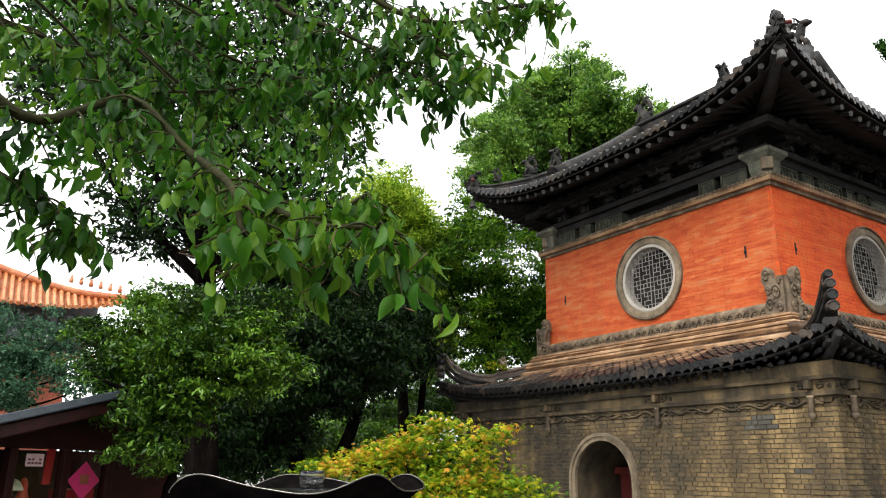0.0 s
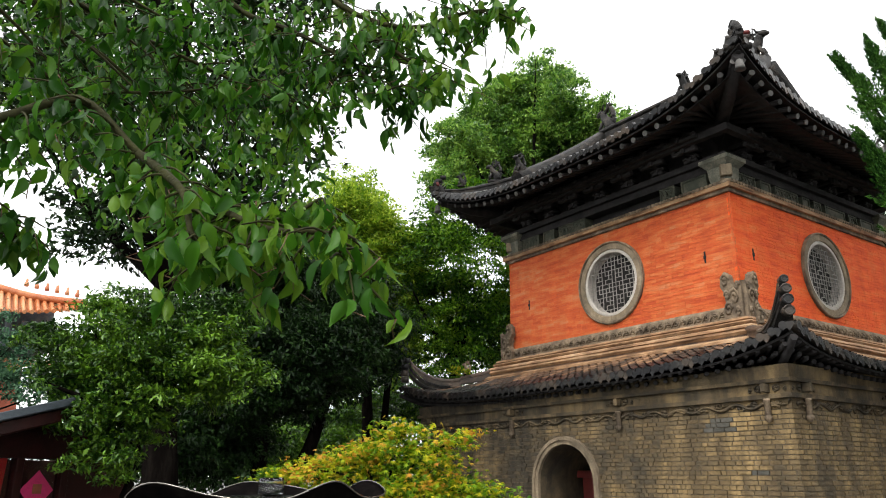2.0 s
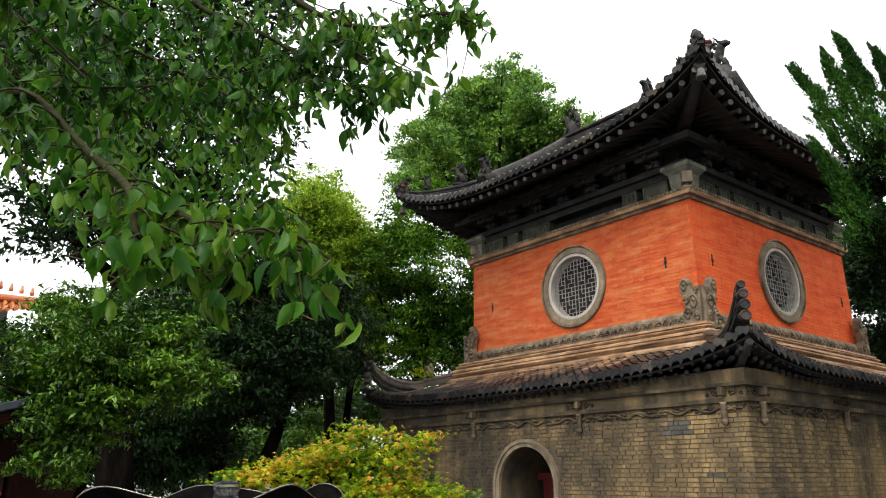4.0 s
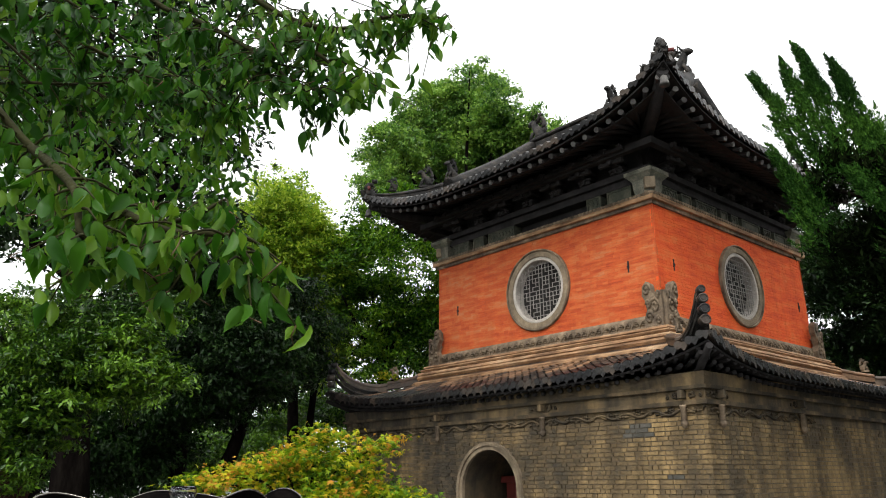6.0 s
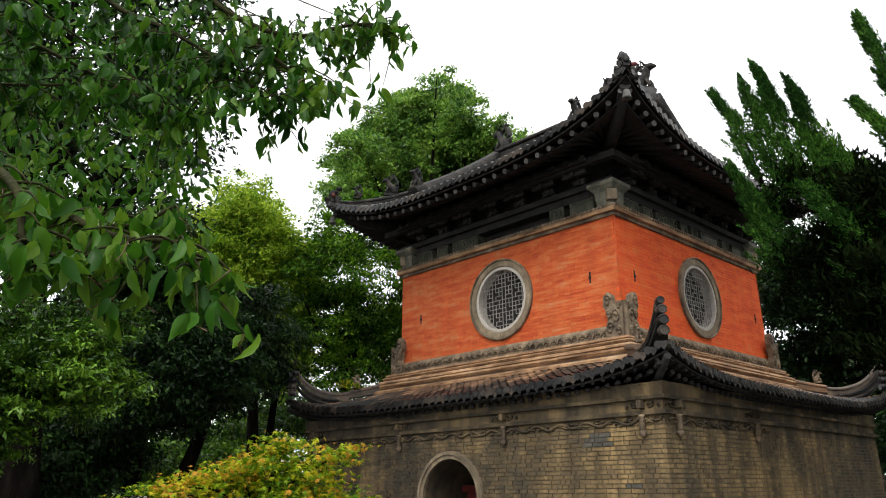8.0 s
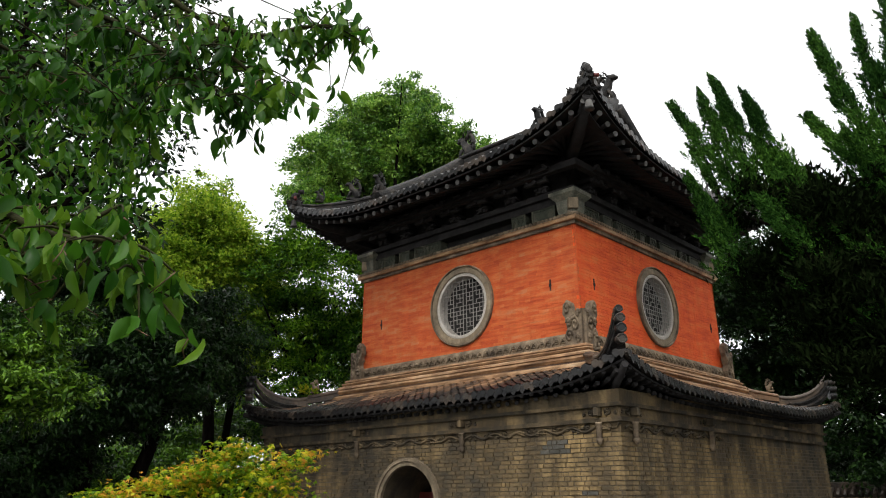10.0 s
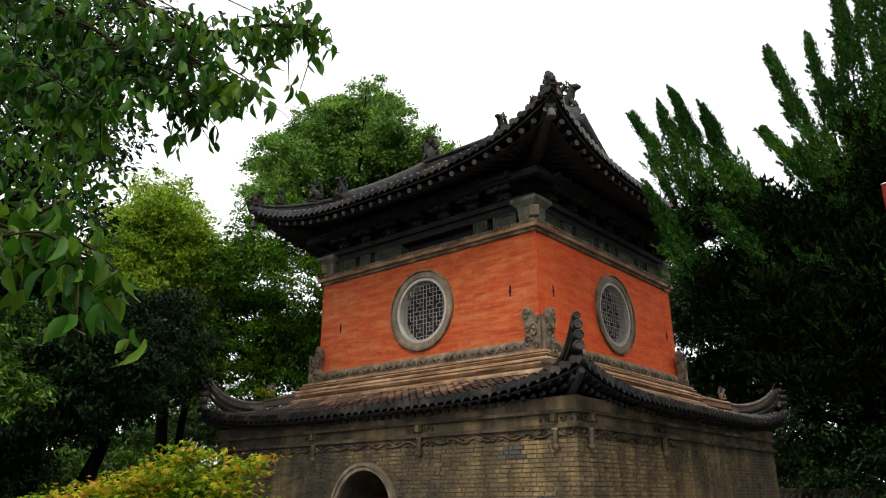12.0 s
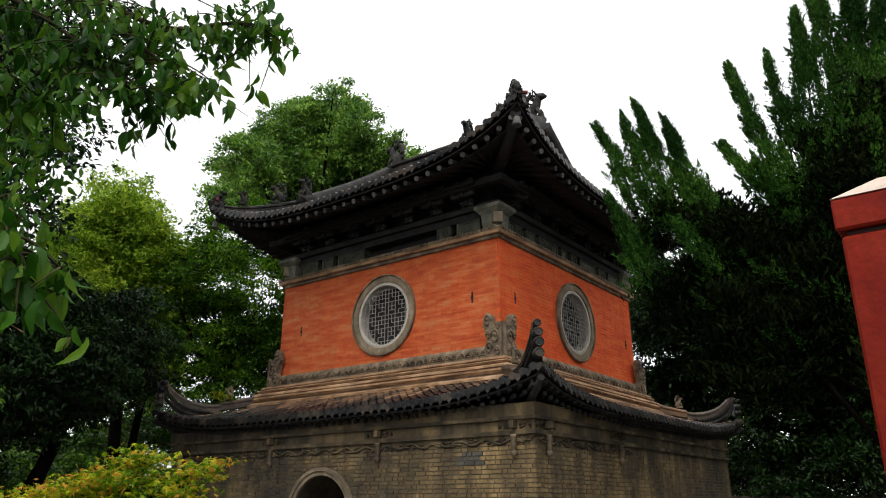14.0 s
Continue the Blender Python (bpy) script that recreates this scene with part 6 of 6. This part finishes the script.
def far_hall():
    """Large double-eaved hall with amber glazed tiles, beyond the trees."""
    t = tagged(empty("temple_hall"), "large double-eaved temple hall with amber glazed tile roofs", "building")
    X = -27.0
    def start(y):                                     # where the hip cuts each run of tiles
        return float(np.interp(y, (-9.5, -8.2, -5.5, -3.6), (0.0, 0.18, 0.48, 0.72)))
    def slope(name, y0, y1, z_top, z_bot, out, rise):
        V, F = [], []
        n = int((y1 - y0) / 0.24)
        for i in range(n + 1):
            y = y0 + (y1 - y0) * i / n
            up = rise * max(0, (y - (y1 - 3.5)) / 3.5) ** 2.2
            pts = []
            for s in np.linspace(start(y), 1, 6):
                pts.append(Vector((X + out * s - 1.0, y, z_top + (z_bot - z_top) * (1 - (1 - s) ** 1.5) + up * s)))
            bm = bmesh.new()
            tube(bm, pts, 0.085, 6)
            part("roof_tile", bm, GOLD_TILE, t)
        bm = bmesh.new()
        a = []
        for i in range(17):
            y = y0 + (y1 - y0) * i / 16
            up = rise * max(0, (y - (y1 - 3.5)) / 3.5) ** 2.2
            a.append([bm.verts.new((X + out * s - 1.0, y, z_top + (z_bot - z_top) * (1 - (1 - s) ** 1.5) + up * s - 0.03)) for s in np.linspace(start(y), 1, 6)])
        for p, q in zip(a, a[1:]):
            for j in range(5):
                bm.faces.new((p[j], q[j], q[j + 1], p[j + 1]))
        bmesh.ops.solidify(bm, geom=bm.faces[:], thickness=0.12)
        part("tile_bed", bm, GOLD_TILE, t)
    slope("roof", -16, -3.6, 9.4, 7.35, 2.2, 0.55)
    slope("roof", -16, -4.6, 6.45, 5.35, 1.6, 0.35)
    bm = bmesh.new(); box(bm, X - 6, X - 0.2, -16, -4.6, 6.3, 8.3); part("upper_wall", bm, HALL_WALL, t, "grey-blue painted bracket zone")
    bm = bmesh.new(); box(bm, X - 6, X - 0.2, -16, -5.4, 0, 5.6); part("lower_wall", bm, HALL_RED, t)
    for y in np.arange(-15.5, -5.2, 0.55):
        bm = bmesh.new(); box(bm, X - 0.2, X + 0.25, y - 0.12, y + 0.12, 6.75, 7.25, 0.03); part("bracket", bm, HALL_WALL, t)
    bm = bmesh.new()                                  # hip ridge with small figures
    pts = [(X - 1.0 + 2.2 * start(y), y, 9.4 - 2.05 * (1 - (1 - start(y)) ** 1.5) + 0.55 * max(0, (y + 7.1) / 3.5) ** 2.2 * start(y) + 0.08) for y in (-9.4, -7.5, -5.5, -3.6)]
    tube(bm, smooth_curve(pts, 4), 0.16, 7)
    part("hip_ridge", bm, GOLD_TILE, t)
    for i in range(6):
        q = 0.45 + i * 0.09
        bm = bmesh.new()
        p = Vector(pts[1]).lerp(Vector(pts[3]), q)
        lathe(bm, [(0.08, 0), (0.09, 0.12), (0.05, 0.2), (0.06, 0.26), (0.0, 0.34)], p + Vector((0, 0, 0.15)), 7)
        part("ridge_figure", bm, GOLD_TILE, t)


far_hall()
tree("slender_tree", "slender tree in front of the hall, leaves tinted blue-green for smoke haze", (-12.5, -8.4, 0), (-12.4, -8.4, 3.2), 0.08,
     [(-12.4, -8.3, 4.0, 0.7, 0.6), (-12.5, -8.0, 3.3, 0.7, 0.6), (-12.3, -8.9, 3.0, 0.7, 0.6), (-12.2, -8.6, 4.6, 0.35, 0.4), (-12.4, -7.6, 4.5, 0.4, 0.4), (-12.3, -9.6, 2.8, 0.6, 0.5),
     (-11.7, -7.05, 3.42, 0.55, 0.5), (-12.22, -7.6, 3.72, 0.6, 0.55), (-11.81, -7.99, 3.09, 0.5, 0.45), (-12.13, -7.31, 4.2, 0.4, 0.5), (-11.2, -6.87, 3.11, 0.45, 0.4)], 16000, 0.10, L_HAZED, 51, clump=0.2)


def far_woods():
    """A belt of woodland that closes the court all round."""
    blobs = []
    g = random.Random(8)
    for i in range(70):
        a = 2 * math.pi * i / 70
        r = g.uniform(36, 46)
        h = g.uniform(2.0, 3.4)
        blobs.append((4 + r * math.cos(a), -6 + r * math.sin(a), h * 0.9, 3.4, h))
    w = leaf_cloud("far_woods", blobs, 90000, 0.42, L_DARK, None, 61, clump=0.9, per=18, aspect=0.6, shell=0.3)
    tagged(w, "belt of dark green woodland round the temple court", "woods", kind="stuff")


far_woods()


def court_wall():
    """Low rendered boundary wall with a tiled coping, behind the tower."""
    w = tagged(empty("boundary_wall"), "grey boundary wall with dark tiled coping", "wall", kind="structure")
    bm = bmesh.new(); box(bm, -3.0, 14.0, 12.6, 12.9, 0, 1.55); part("wall_body", bm, STONE, w)
    bm = bmesh.new()
    x = -3.0
    while x < 14:
        tube(bm, [(x, 12.75, 1.80), (x, 12.42, 1.58)], 0.05, 6)
        x += 0.17
    box(bm, -3.0, 14.0, 12.68, 12.82, 1.55, 1.92, 0.03)
    part("coping", bm, TILE, w)


court_wall()

weeds = leaf_cloud("weeds", [(CX - 3.62, CY - 3.62, 3.78, 0.16, 0.10), (CX - 3.35, CY - 3.5, 3.74, 0.10, 0.06)], 500, 0.05, L_MAPLE, None, 71, clump=0.05, per=10, droop=-0.6)
tagged(weeds, "yellow-green weeds growing on the roof hip", "weeds", kind="stuff")

# ---------------------------------------------------------------- single bricks of the near stretch of the base
def lay_near_bricks():
    cache = {}
    for u0, u1, z0, z1, p in near_bricks:
        um, zm = (u0 + u1) / 2, (z0 + z1) / 2
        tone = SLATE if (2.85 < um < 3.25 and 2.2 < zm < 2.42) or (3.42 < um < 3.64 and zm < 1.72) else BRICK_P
        w = (round(u1 - u0, 2), tone.name)
        if w not in cache:
            w_m = w[0]
            me = bpy.data.meshes.new("brick")
            h, c, b = (z1 - z0) / 2, 0.004, 0.05
            a = w_m / 2
            V = [(-a, b, -h), (a, b, -h), (a, b, h), (-a, b, h), (-a + c, 0, -h + c), (a - c, 0, -h + c), (a - c, 0, h - c), (-a + c, 0, h - c)]
            me.from_pydata(V, [], [(4, 5, 6, 7), (0, 1, 5, 4), (1, 2, 6, 5), (2, 3, 7, 6), (3, 0, 4, 7)])
            me.materials.append(tone)
            cache[w] = me
        zc = (z0 + z1) / 2
        ob = new("brick", cache[w])
        ob.parent = lower_wall
        ob.matrix_local = Matrix.Translation(((u0 + u1) / 2, -(lower_d(zc) + p), zc)) @ Matrix.Rotation(math.atan(0.010), 4, "X")


lay_near_bricks()
